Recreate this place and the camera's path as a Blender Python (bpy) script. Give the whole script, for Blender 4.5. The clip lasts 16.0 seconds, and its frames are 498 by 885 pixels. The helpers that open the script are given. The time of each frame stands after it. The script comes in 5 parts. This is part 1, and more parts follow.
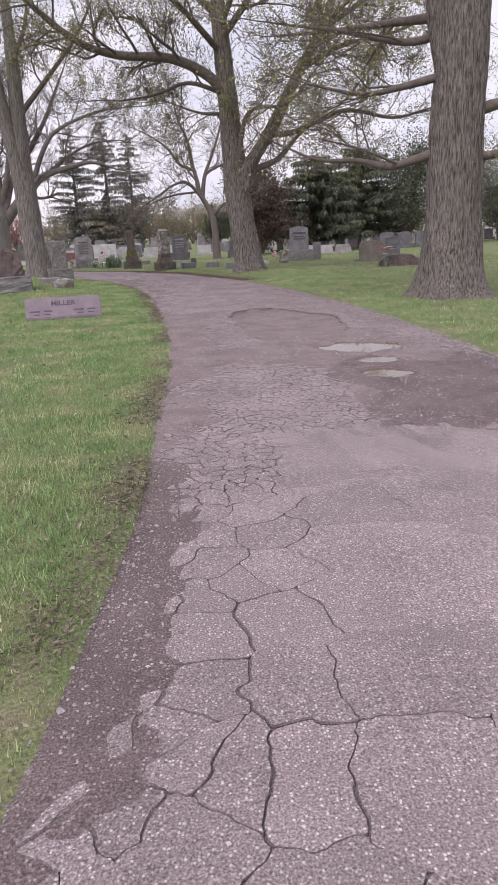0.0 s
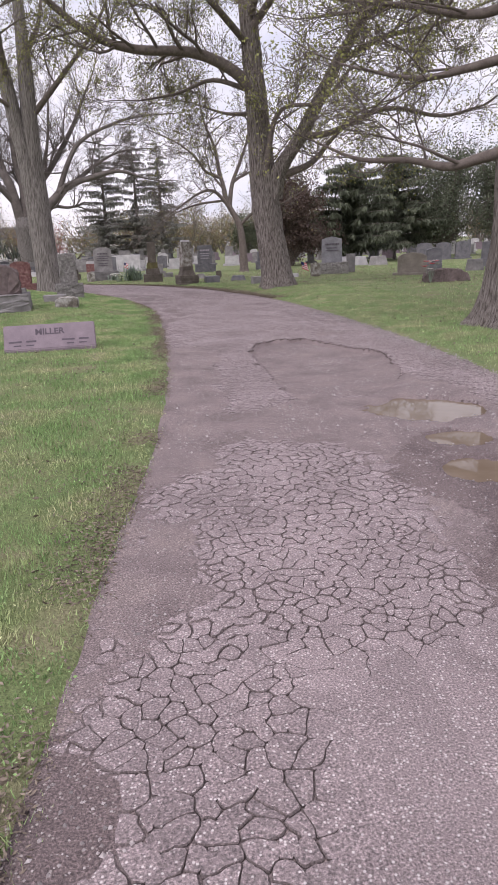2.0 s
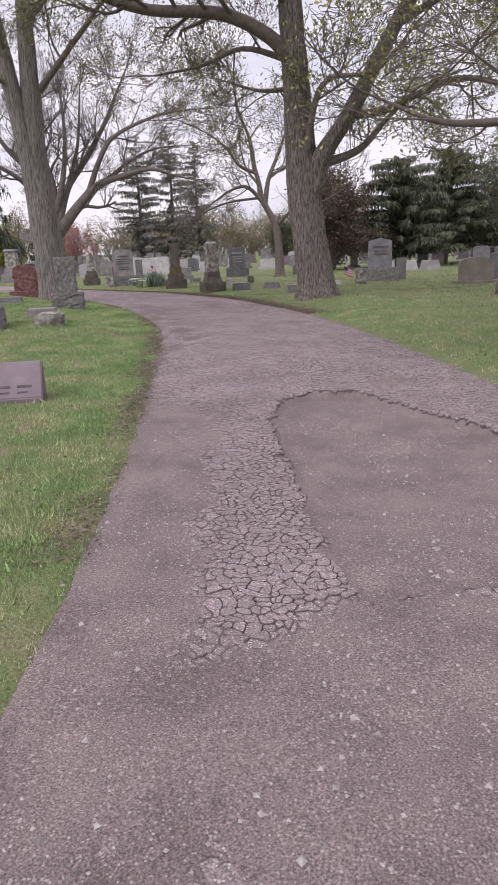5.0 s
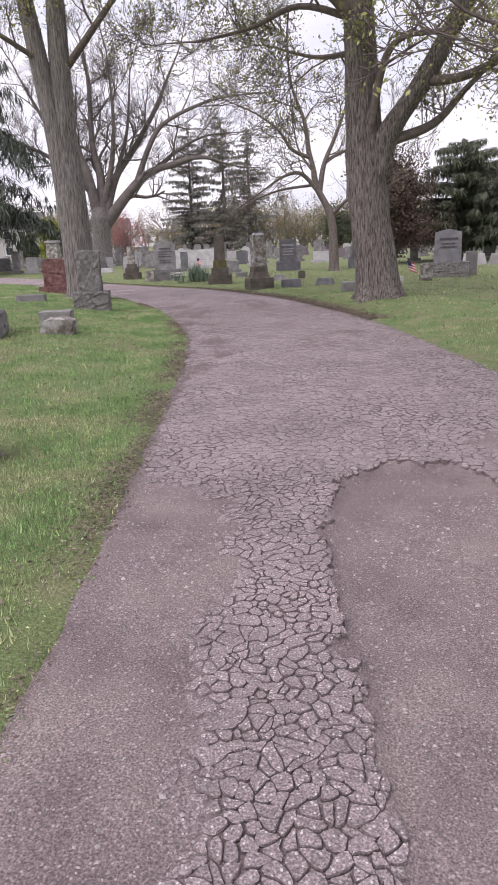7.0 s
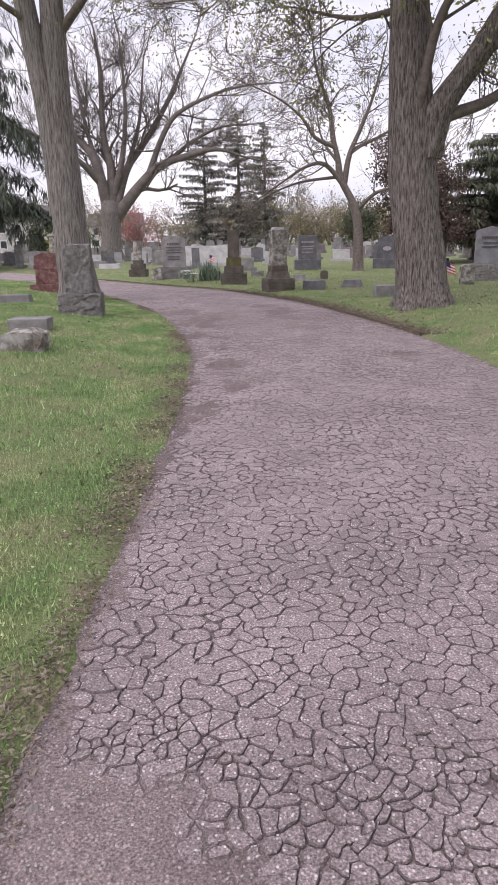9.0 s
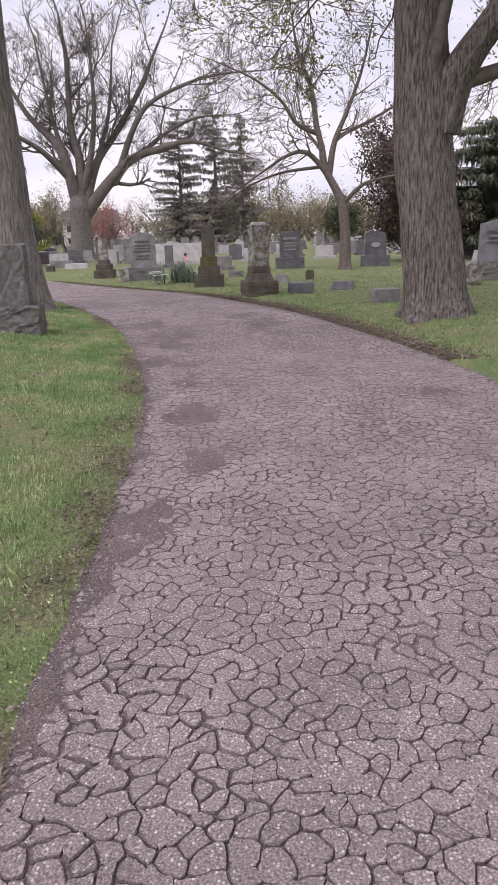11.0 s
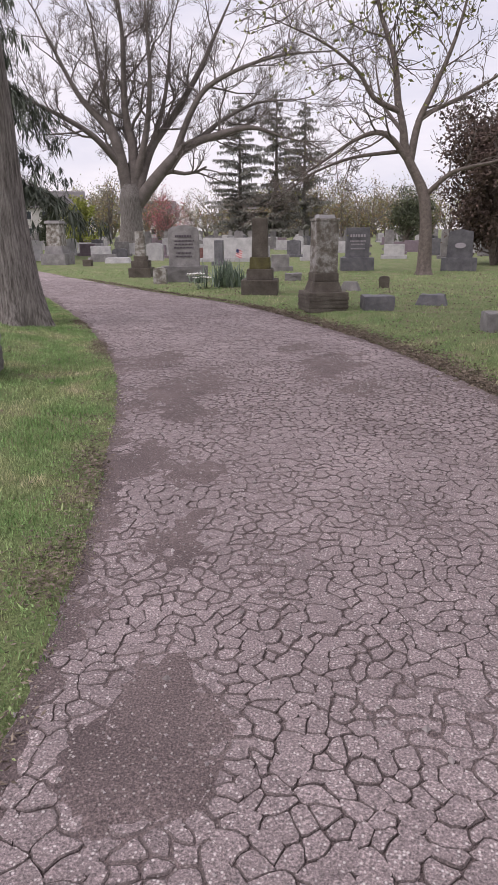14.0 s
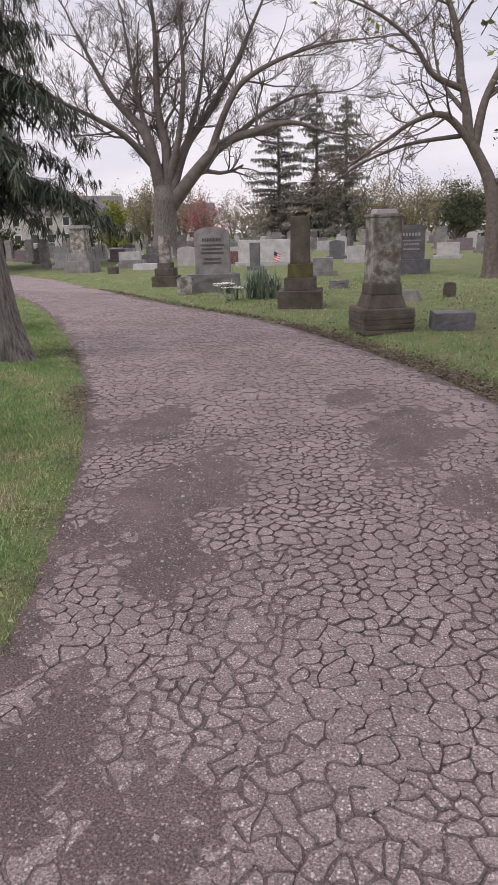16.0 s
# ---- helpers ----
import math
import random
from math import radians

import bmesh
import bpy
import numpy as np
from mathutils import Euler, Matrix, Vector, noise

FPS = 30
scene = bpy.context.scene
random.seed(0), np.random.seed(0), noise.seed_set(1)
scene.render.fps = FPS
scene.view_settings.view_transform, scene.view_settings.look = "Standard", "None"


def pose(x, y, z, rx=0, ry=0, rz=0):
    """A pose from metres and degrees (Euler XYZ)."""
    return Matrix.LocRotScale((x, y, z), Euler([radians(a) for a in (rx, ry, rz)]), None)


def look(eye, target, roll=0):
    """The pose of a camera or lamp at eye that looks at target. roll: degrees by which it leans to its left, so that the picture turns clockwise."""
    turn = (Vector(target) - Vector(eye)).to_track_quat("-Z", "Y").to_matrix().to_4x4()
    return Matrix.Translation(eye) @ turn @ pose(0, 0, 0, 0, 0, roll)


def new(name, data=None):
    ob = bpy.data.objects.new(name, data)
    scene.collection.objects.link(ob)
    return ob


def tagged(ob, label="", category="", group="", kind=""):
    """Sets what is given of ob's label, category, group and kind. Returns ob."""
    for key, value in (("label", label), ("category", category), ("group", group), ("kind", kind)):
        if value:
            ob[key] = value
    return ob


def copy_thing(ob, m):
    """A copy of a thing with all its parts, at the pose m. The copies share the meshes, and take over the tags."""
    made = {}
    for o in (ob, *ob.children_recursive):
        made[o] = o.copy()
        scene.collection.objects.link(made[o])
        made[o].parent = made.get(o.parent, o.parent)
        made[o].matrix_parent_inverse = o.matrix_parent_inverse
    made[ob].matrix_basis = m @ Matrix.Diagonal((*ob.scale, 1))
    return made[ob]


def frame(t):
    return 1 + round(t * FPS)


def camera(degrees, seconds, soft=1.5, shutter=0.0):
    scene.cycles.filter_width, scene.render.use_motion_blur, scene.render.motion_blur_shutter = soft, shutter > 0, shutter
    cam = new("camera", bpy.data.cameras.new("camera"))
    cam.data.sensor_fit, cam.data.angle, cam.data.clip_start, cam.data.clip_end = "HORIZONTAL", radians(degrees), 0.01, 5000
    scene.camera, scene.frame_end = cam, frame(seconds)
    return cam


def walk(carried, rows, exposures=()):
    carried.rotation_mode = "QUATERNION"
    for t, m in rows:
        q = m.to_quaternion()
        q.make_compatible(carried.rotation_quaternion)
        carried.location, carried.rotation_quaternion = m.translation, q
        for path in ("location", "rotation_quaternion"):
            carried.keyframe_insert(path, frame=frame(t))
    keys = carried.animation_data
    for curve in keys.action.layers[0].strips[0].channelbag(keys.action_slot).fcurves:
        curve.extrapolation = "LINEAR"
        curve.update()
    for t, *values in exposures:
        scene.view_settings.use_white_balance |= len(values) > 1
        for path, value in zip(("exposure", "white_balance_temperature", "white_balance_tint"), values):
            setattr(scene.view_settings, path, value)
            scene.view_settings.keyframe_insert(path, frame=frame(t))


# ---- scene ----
cam = camera(41.0, 16.0)
PATH = [
    (0, (-0.064, 0.122, 1.462), (-0.032, 2.031, 0.867), -2.6),
    (0.5, (-0.049, 0.761, 1.489), (-0.068, 2.674, 0.904), -2.8),
    (1, (-0.024, 1.397, 1.528), (-0.026, 3.311, 0.949), -2.5),
    (1.5, (0.072, 2.069, 1.571), (0.047, 3.985, 0.997), -2.6),
    (2, (0.073, 2.726, 1.547), (0.024, 4.643, 0.98), -2.5),
    (2.5, (0.12, 3.349, 1.525), (0.097, 5.267, 0.959), -2.8),
    (3, (0.136, 3.995, 1.532), (0.083, 5.911, 0.962), -3.1),
    (3.5, (0.16, 4.646, 1.576), (0.135, 6.562, 1.004), -3.2),
    (4, (0.231, 5.331, 1.633), (0.199, 7.249, 1.068), -3.3),
    (4.2, (0.221, 5.593, 1.607), (0.147, 7.513, 1.049), -3.0),
    (6.3, (0.147, 8.448, 1.54), (-0.051, 10.357, 0.976), -2.2),
    (6.5, (0.142, 8.666, 1.575), (-0.074, 10.572, 1.009), -2.3),
    (7, (0.036, 9.307, 1.59), (-0.264, 11.199, 1.014), -2.2),
    (7.5, (-0.027, 9.976, 1.572), (-0.35, 11.864, 0.997), -2.2),
    (8, (-0.167, 10.611, 1.557), (-0.522, 12.493, 0.982), -1.8),
    (8.5, (-0.355, 11.261, 1.564), (-0.68, 13.147, 0.986), -1.2),
    (8.7, (-0.406, 11.541, 1.546), (-0.738, 13.426, 0.967), -1.4),
    (10.8, (-0.886, 14.348, 1.571), (-1.154, 16.237, 0.97), -0.7),
    (11, (-0.874, 14.607, 1.558), (-1.149, 16.497, 0.964), -1.8),
    (11.5, (-0.955, 15.299, 1.59), (-1.306, 17.175, 0.992), -2.8),
    (12, (-1.063, 15.951, 1.628), (-1.457, 17.813, 1.016), -3.1),
    (12.5, (-1.097, 16.649, 1.652), (-1.495, 18.507, 1.026), -3.2),
    (13, (-1.228, 17.353, 1.617), (-1.622, 19.211, 0.988), -1.2),
    (13.5, (-1.355, 18.059, 1.591), (-1.722, 19.925, 0.974), -0.7),
    (14, (-1.518, 18.74, 1.6), (-1.939, 20.599, 0.993), -0.5),
    (14.5, (-1.713, 19.418, 1.607), (-2.133, 21.279, 1.007), 0.2),
    (15, (-1.832, 20.13, 1.637), (-2.289, 21.982, 1.037), -0.8),
    (15.5, (-1.997, 20.836, 1.642), (-2.487, 22.682, 1.047), -1.4),
    (16, (-2.118, 21.611, 1.605), (-2.657, 23.441, 1.003), -1.8),
]
walk(cam, [(t, look(eye, target, roll)) for t, eye, target, roll in PATH],
     exposures=[(0, 0.18, 6400, 20), (2.5, 0.24, 6400, 20), (3.2, 0.17, 6400, 20), (4.1, 0.07, 6500, 20), (6.4, 0.33, 6380, 19), (8, 0.34, 6380, 19), (11, 0.2, 6450, 20), (13, 0.15, 6500, 20), (14.5, 0.09, 6550, 19), (16, 0.04, 6620, 18)])

# ---- light ----
world = bpy.data.worlds.new("overcast_sky")
scene.world = world
world.use_nodes = True
wn, wl = world.node_tree.nodes, world.node_tree.links
wn.clear()
SUN_EL, SUN_AZ = radians(52), radians(215)
w_out = wn.new("ShaderNodeOutputWorld")
w_bg = wn.new("ShaderNodeBackground")
w_sky = wn.new("ShaderNodeTexSky")
w_sky.sky_type, w_sky.sun_disc, w_sky.sun_elevation, w_sky.sun_rotation = "NISHITA", False, SUN_EL, SUN_AZ
w_dim = wn.new("ShaderNodeMix")
w_dim.data_type, w_dim.blend_type = "RGBA", "MULTIPLY"
w_dim.inputs[0].default_value = 1.0
w_dim.inputs[7].default_value = (0.10, 0.10, 0.10, 1)
w_tc = wn.new("ShaderNodeTexCoord")
w_map = wn.new("ShaderNodeMapping")
w_map.inputs["Scale"].default_value = (1.6, 1.6, 7.0)
w_noise = wn.new("ShaderNodeTexNoise")
w_noise.inputs["Scale"].default_value, w_noise.inputs["Detail"].default_value, w_noise.inputs["Roughness"].default_value = 1.7, 7, 0.55
w_ramp = wn.new("ShaderNodeValToRGB")
w_ramp.color_ramp.elements[0].position, w_ramp.color_ramp.elements[0].color = 0.3, (0.7, 0.72, 0.81, 1)
w_ramp.color_ramp.elements[1].position, w_ramp.color_ramp.elements[1].color = 0.55, (0.9, 0.885, 0.925, 1)
w_mix = wn.new("ShaderNodeMix")
w_mix.data_type = "RGBA"
w_mix.inputs[0].default_value = 0.9
wl.new(w_tc.outputs["Generated"], w_map.inputs[0])
wl.new(w_map.outputs[0], w_noise.inputs["Vector"])
wl.new(w_noise.outputs["Fac"], w_ramp.inputs[0])
wl.new(w_sky.outputs[0], w_dim.inputs[6])
wl.new(w_dim.outputs[2], w_mix.inputs[6])
wl.new(w_ramp.outputs[0], w_mix.inputs[7])
wl.new(w_mix.outputs[2], w_bg.inputs[0])
w_bg.inputs[1].default_value = 1.0
wl.new(w_bg.outputs[0], w_out.inputs[0])

sun_data = bpy.data.lights.new("sun", "SUN")
sun_data.energy, sun_data.angle, sun_data.color = 1.8, radians(40), (1.0, 0.97, 0.94)
sun = new("sun", sun_data)
sun.matrix_world = look((0, 0, 40), (0 - math.sin(SUN_AZ) * 10, 0 - math.cos(SUN_AZ) * 10, 40 - math.tan(SUN_EL) * 10))
sun.location = (0, 0, 40)


# ---- materials ----
def ramp_node(nt, fac, stops):
    r = nt.nodes.new("ShaderNodeValToRGB")
    while len(r.color_ramp.elements) < len(stops):
        r.color_ramp.elements.new(0.5)
    for e, (p, c) in zip(r.color_ramp.elements, stops):
        e.position, e.color = p, (*c, 1)
    nt.links.new(fac, r.inputs[0])
    return r.outputs[0]


def noise_node(nt, vec, scale, detail=4, rough=0.6, kind="ShaderNodeTexNoise"):
    n = nt.nodes.new(kind)
    n.inputs["Scale"].default_value = scale
    if kind == "ShaderNodeTexNoise":
        n.inputs["Detail"].default_value, n.inputs["Roughness"].default_value = detail, rough
    if vec is not None:
        nt.links.new(vec, n.inputs["Vector"])
    return n


def mix_node(nt, fac, a, b, blend="MIX"):
    m = nt.nodes.new("ShaderNodeMix")
    m.data_type, m.blend_type = "RGBA", blend
    for sock, v in ((m.inputs[0], fac), (m.inputs[6], a), (m.inputs[7], b)):
        if isinstance(v, (int, float)):
            sock.default_value = v
        elif isinstance(v, tuple):
            sock.default_value = (*v, 1)
        else:
            nt.links.new(v, sock)
    return m.outputs[2]


def surface(name, stops, scale=6.0, fine=90.0, fine_mix=0.35, fine_stops=((0.3, (0.45, 0.45, 0.45)), (0.7, (1.35, 1.35, 1.35))),
            rough=0.9, bump=0.4, bump_dist=0.01, stretch=(1, 1, 1), specks=None, vary=0.0, island=False, world_space=True, spec=0.3):
    """A matt surface: large patches by stops, fine grain that multiplies, optional light specks, a random tone for each object or island."""
    m = bpy.data.materials.new(name)
    m.use_nodes = True
    nt = m.node_tree
    b = nt.nodes["Principled BSDF"]
    if world_space:
        geo = nt.nodes.new("ShaderNodeNewGeometry")
        vec = geo.outputs["Position"]
    else:
        tc = nt.nodes.new("ShaderNodeTexCoord")
        vec = tc.outputs["Object"]
    mp = nt.nodes.new("ShaderNodeMapping")
    mp.inputs["Scale"].default_value = stretch
    nt.links.new(vec, mp.inputs[0])
    big = noise_node(nt, mp.outputs[0], scale, 5, 0.6)
    col = ramp_node(nt, big.outputs["Fac"], stops)
    small = noise_node(nt, mp.outputs[0], fine, 3, 0.7)
    grain = ramp_node(nt, small.outputs["Fac"], fine_stops)
    col = mix_node(nt, fine_mix, col, mix_node(nt, 1.0, col, grain, "MULTIPLY"))
    if specks:
        v = noise_node(nt, mp.outputs[0], specks[0], kind="ShaderNodeTexVoronoi")
        sp = nt.nodes.new("ShaderNodeSeparateColor")
        nt.links.new(v.outputs["Color"], sp.inputs[0])
        mask = ramp_node(nt, sp.outputs[0], ((specks[1], (0, 0, 0)), (min(specks[1] + 0.02, 1), (1, 1, 1))))
        near = ramp_node(nt, v.outputs["Distance"], ((0.25, (1, 1, 1)), (0.5, (0, 0, 0))))
        both = mix_node(nt, 1.0, mask, near, "MULTIPLY")
        col = mix_node(nt, both, col, specks[2])
    if vary:
        src = nt.nodes.new("ShaderNodeNewGeometry").outputs["Random Per Island"] if island else nt.nodes.new("ShaderNodeObjectInfo").outputs["Random"]
        tone = ramp_node(nt, src, ((0, (1 - vary,) * 3), (1, (1 + vary,) * 3)))
        col = mix_node(nt, 1.0, col, tone, "MULTIPLY")
    nt.links.new(col, b.inputs["Base Color"])
    b.inputs["Roughness"].default_value = rough
    b.inputs["Specular IOR Level"].default_value = spec
    if bump:
        bp = nt.nodes.new("ShaderNodeBump")
        bp.inputs["Strength"].default_value, bp.inputs["Distance"].default_value = bump, bump_dist
        add = nt.nodes.new("ShaderNodeMath")
        nt.links.new(big.outputs["Fac"], add.inputs[0])
        nt.links.new(small.outputs["Fac"], add.inputs[1])
        nt.links.new(add.outputs[0], bp.inputs["Height"])
        nt.links.new(bp.outputs[0], b.inputs["Normal"])
    return m


GRIT = ((0.36, (0.42, 0.42, 0.43)), (0.46, (0.85, 0.85, 0.85)), (0.55, (1.12, 1.1, 1.1)), (0.66, (1.95, 1.92, 1.9)))
M_ASPHALT = surface("weathered_asphalt", ((0.3, (0.225, 0.186, 0.188)), (0.7, (0.315, 0.262, 0.264))), 1.3, 125, 0.95, GRIT, rough=0.88, bump=0.8, bump_dist=0.008,
                    specks=(90, 0.82, (0.6, 0.55, 0.54)), vary=0.1, island=True)
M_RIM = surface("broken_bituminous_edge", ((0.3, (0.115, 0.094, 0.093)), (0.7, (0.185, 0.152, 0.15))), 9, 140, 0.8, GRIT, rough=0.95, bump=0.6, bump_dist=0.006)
M_SOIL = surface("packed_soil_and_grit", ((0.28, (0.158, 0.127, 0.125)), (0.5, (0.214, 0.174, 0.173)), (0.75, (0.268, 0.22, 0.208))), 2.2, 120, 0.9, GRIT, rough=0.92, bump=0.8, bump_dist=0.008,
                 specks=(85, 0.9, (0.4, 0.36, 0.34)))
M_BASE = surface("bare_dark_crumbled_base", ((0.28, (0.122, 0.096, 0.096)), (0.5, (0.165, 0.13, 0.129)), (0.75, (0.208, 0.166, 0.163))), 2.2, 120, 0.9, GRIT, rough=0.92, bump=0.9, bump_dist=0.01,
                 specks=(85, 0.88, (0.4, 0.36, 0.34)))
M_LAWN = surface("lawn_soil_and_thatch", ((0.3, (0.145, 0.2, 0.08)), (0.48, (0.19, 0.235, 0.1)), (0.6, (0.24, 0.245, 0.13)), (0.74, (0.28, 0.235, 0.165))), 1.9, 60, 0.9, rough=0.95, bump=0.8, bump_dist=0.03)
M_GRANITE = surface("grey_granite", ((0.3, (0.155, 0.147, 0.146)), (0.55, (0.24, 0.228, 0.226)), (0.75, (0.34, 0.325, 0.32))), 3.0, 220, 0.5, rough=0.75, bump=0.3, bump_dist=0.01, vary=0.15)
M_GRANITE_DARK = surface("dark_blue_grey_granite", ((0.3, (0.1, 0.098, 0.11)), (0.7, (0.19, 0.183, 0.196))), 4.0, 220, 0.5, rough=0.6, bump=0.25, vary=0.12)
M_PINK = surface("mauve_granite", ((0.3, (0.18, 0.142, 0.165)), (0.7, (0.26, 0.208, 0.235))), 4.0, 200, 0.5, rough=0.6, bump=0.2, vary=0.08)
M_RED = surface("red_granite", ((0.3, (0.13, 0.062, 0.06)), (0.5, (0.21, 0.105, 0.1)), (0.72, (0.33, 0.2, 0.185))), 9.0, 160, 0.7, rough=0.85, bump=0.8, bump_dist=0.02)
M_ROSE = surface("rock_faced_rose_grey_granite", ((0.3, (0.12, 0.092, 0.09)), (0.55, (0.19, 0.15, 0.145)), (0.78, (0.27, 0.215, 0.205))), 7.0, 140, 0.7, rough=0.9, bump=0.8, bump_dist=0.02)
M_ROCK = surface("rock_faced_grey_granite", ((0.3, (0.17, 0.16, 0.152)), (0.52, (0.28, 0.265, 0.254)), (0.74, (0.4, 0.382, 0.366))), 13.0, 150, 0.7, rough=0.9, bump=1.0, bump_dist=0.03)
M_TAN = surface("tan_grey_granite", ((0.3, (0.19, 0.165, 0.14)), (0.7, (0.29, 0.258, 0.225))), 3.0, 180, 0.5, rough=0.85, bump=0.3)
M_BROWNSTONE = surface("weathered_brown_sandstone", ((0.3, (0.08, 0.067, 0.056)), (0.55, (0.132, 0.114, 0.097)), (0.8, (0.2, 0.176, 0.152))), 3.5, 70, 0.5, rough=0.95, bump=0.6, bump_dist=0.015, vary=0.1)
M_MOSSY = surface("mossy_sandstone", ((0.35, (0.09, 0.078, 0.042)), (0.6, (0.13, 0.118, 0.05)), (0.8, (0.16, 0.14, 0.09))), 6, 80, 0.5, rough=0.97, bump=0.6)
M_LICHEN = surface("lichen_stained_stone", ((0.34, (0.13, 0.11, 0.09)), (0.47, (0.21, 0.19, 0.165)), (0.56, (0.36, 0.345, 0.32)), (0.7, (0.46, 0.45, 0.43))), 6, 80, 0.6, rough=0.95, bump=0.5)
M_MARBLE = surface("pale_marble", ((0.3, (0.33, 0.32, 0.33)), (0.7, (0.52, 0.505, 0.51))), 3.0, 120, 0.3, rough=0.7, bump=0.2, vary=0.12)
M_BARK = surface("furrowed_grey_brown_bark", ((0.36, (0.085, 0.07, 0.062)), (0.46, (0.185, 0.16, 0.145)), (0.58, (0.29, 0.256, 0.236)), (0.78, (0.42, 0.38, 0.355))), 34, 110, 0.6, rough=0.96, bump=1.0, bump_dist=0.035, stretch=(1, 1, 0.13))
M_BARK_GREY = surface("smooth_grey_bark", ((0.34, (0.1, 0.088, 0.08)), (0.47, (0.19, 0.172, 0.16)), (0.6, (0.275, 0.252, 0.236)), (0.8, (0.37, 0.345, 0.325))), 28, 90, 0.5, rough=0.96, bump=0.8, bump_dist=0.02, stretch=(1, 1, 0.1))
M_NEEDLE_DARK = surface("blackish_green_needles", ((0.3, (0.066, 0.08, 0.064)), (0.7, (0.13, 0.145, 0.112))), 1.2, 20, 0.4, rough=0.85, bump=0, vary=0.35, island=True)
M_BLUE = surface("blue_grey_granite", ((0.3, (0.17, 0.168, 0.184)), (0.7, (0.275, 0.27, 0.288))), 4.0, 220, 0.5, rough=0.65, bump=0.3, bump_dist=0.01)
M_TWIG = surface("dark_twig_bark", ((0.3, (0.11, 0.09, 0.08)), (0.7, (0.2, 0.168, 0.152))), 8, 60, 0.4, rough=0.95, bump=0.0)
# twig bark for far trees, greyed and lightened in place of aerial haze
M_FARTWIG = surface("hazy_grey_brown_twigs", ((0.3, (0.128, 0.11, 0.101)), (0.7, (0.21, 0.183, 0.17))), 2, 20, 0.3, rough=0.95, bump=0.0)
M_BUD = surface("fresh_spring_leaf", ((0.3, (0.2, 0.215, 0.07)), (0.7, (0.34, 0.34, 0.13))), 0.8, 30, 0.3, rough=0.7, bump=0, vary=0.3, island=True)
M_NEEDLE = surface("dark_green_needles", ((0.3, (0.07, 0.084, 0.054)), (0.7, (0.142, 0.155, 0.098))), 1.2, 20, 0.4, rough=0.85, bump=0, vary=0.35, island=True)
# only used far off: distance haze is put into the needles' pale grey colour
M_SPRUCE = surface("hazy_grey_green_spruce_needles", ((0.3, (0.16, 0.163, 0.142)), (0.7, (0.255, 0.252, 0.217))), 1.0, 20, 0.4, rough=0.85, bump=0, vary=0.3, island=True)
M_YEW = surface("grey_green_yew_foliage", ((0.3, (0.085, 0.1, 0.068)), (0.7, (0.16, 0.178, 0.12))), 0.9, 20, 0.4, rough=0.85, bump=0, vary=0.35, island=True)
M_BRONZE = surface("bronze_brown_foliage", ((0.3, (0.08, 0.054, 0.048)), (0.7, (0.155, 0.112, 0.092))), 1.2, 20, 0.4, rough=0.85, bump=0, vary=0.35, island=True)
M_RUSSET = surface("russet_budding_foliage", ((0.3, (0.2, 0.13, 0.07)), (0.7, (0.33, 0.24, 0.12))), 0.5, 20, 0.3, rough=0.8, bump=0, vary=0.3, island=True)
M_REDLEAF = surface("crimson_spring_foliage", ((0.3, (0.35, 0.1, 0.12)), (0.7, (0.5, 0.21, 0.22))), 0.9, 20, 0.3, rough=0.8, bump=0, vary=0.3, island=True)
M_YELLOWLEAF = surface("yellow_green_foliage", ((0.3, (0.22, 0.25, 0.05)), (0.7, (0.38, 0.4, 0.1))), 0.9, 20, 0.3, rough=0.8, bump=0, vary=0.25, island=True)
M_BLADE = surface("grass_blade", ((0.32, (0.17, 0.295, 0.1)), (0.47, (0.255, 0.385, 0.155)), (0.575, (0.38, 0.43, 0.215)), (0.71, (0.54, 0.48, 0.32))), 1.5, 12, 0.5, rough=0.7, bump=0, vary=0.5, island=True)
M_PEBBLE = surface("grey_pebble", ((0.3, (0.21, 0.183, 0.18)), (0.7, (0.43, 0.392, 0.384))), 30, 200, 0.3, rough=0.85, bump=0, vary=0.4, island=True)
M_LEAFLITTER = surface("brown_leaf_litter", ((0.3, (0.13, 0.103, 0.082)), (0.7, (0.29, 0.24, 0.19))), 8, 60, 0.4, rough=0.95, bump=0, vary=0.4, island=True)
M_LETTER = surface("dark_engraving", ((0.3, (0.08, 0.065, 0.08)), (0.7, (0.12, 0.1, 0.12))), 20, 100, 0.2, rough=0.8, bump=0)
M_PALELETTER = surface("pale_engraving", ((0.3, (0.36, 0.33, 0.36)), (0.7, (0.44, 0.4, 0.43))), 20, 100, 0.2, rough=0.8, bump=0)
M_WHITE = surface("white_paint", ((0.3, (0.66, 0.65, 0.64)), (0.7, (0.8, 0.79, 0.78))), 5, 60, 0.2, rough=0.6, bump=0)
M_PETAL_RED = surface("red_petal", ((0.3, (0.5, 0.05, 0.08)), (0.7, (0.65, 0.14, 0.16))), 20, 60, 0.2, rough=0.7, bump=0)
M_PETAL_WHITE = surface("white_petal", ((0.3, (0.7, 0.68, 0.66)), (0.7, (0.82, 0.8, 0.78))), 20, 60, 0.2, rough=0.7, bump=0)
M_IRIS = surface("blue_green_blade_leaf", ((0.3, (0.14, 0.19, 0.15)), (0.7, (0.27, 0.32, 0.25))), 5, 40, 0.3, rough=0.6, bump=0, vary=0.3, island=True)
M_FLAGBLUE = surface("navy_cloth", ((0.3, (0.03, 0.035, 0.1)), (0.7, (0.05, 0.055, 0.14))), 20, 80, 0.2, rough=0.9, bump=0)
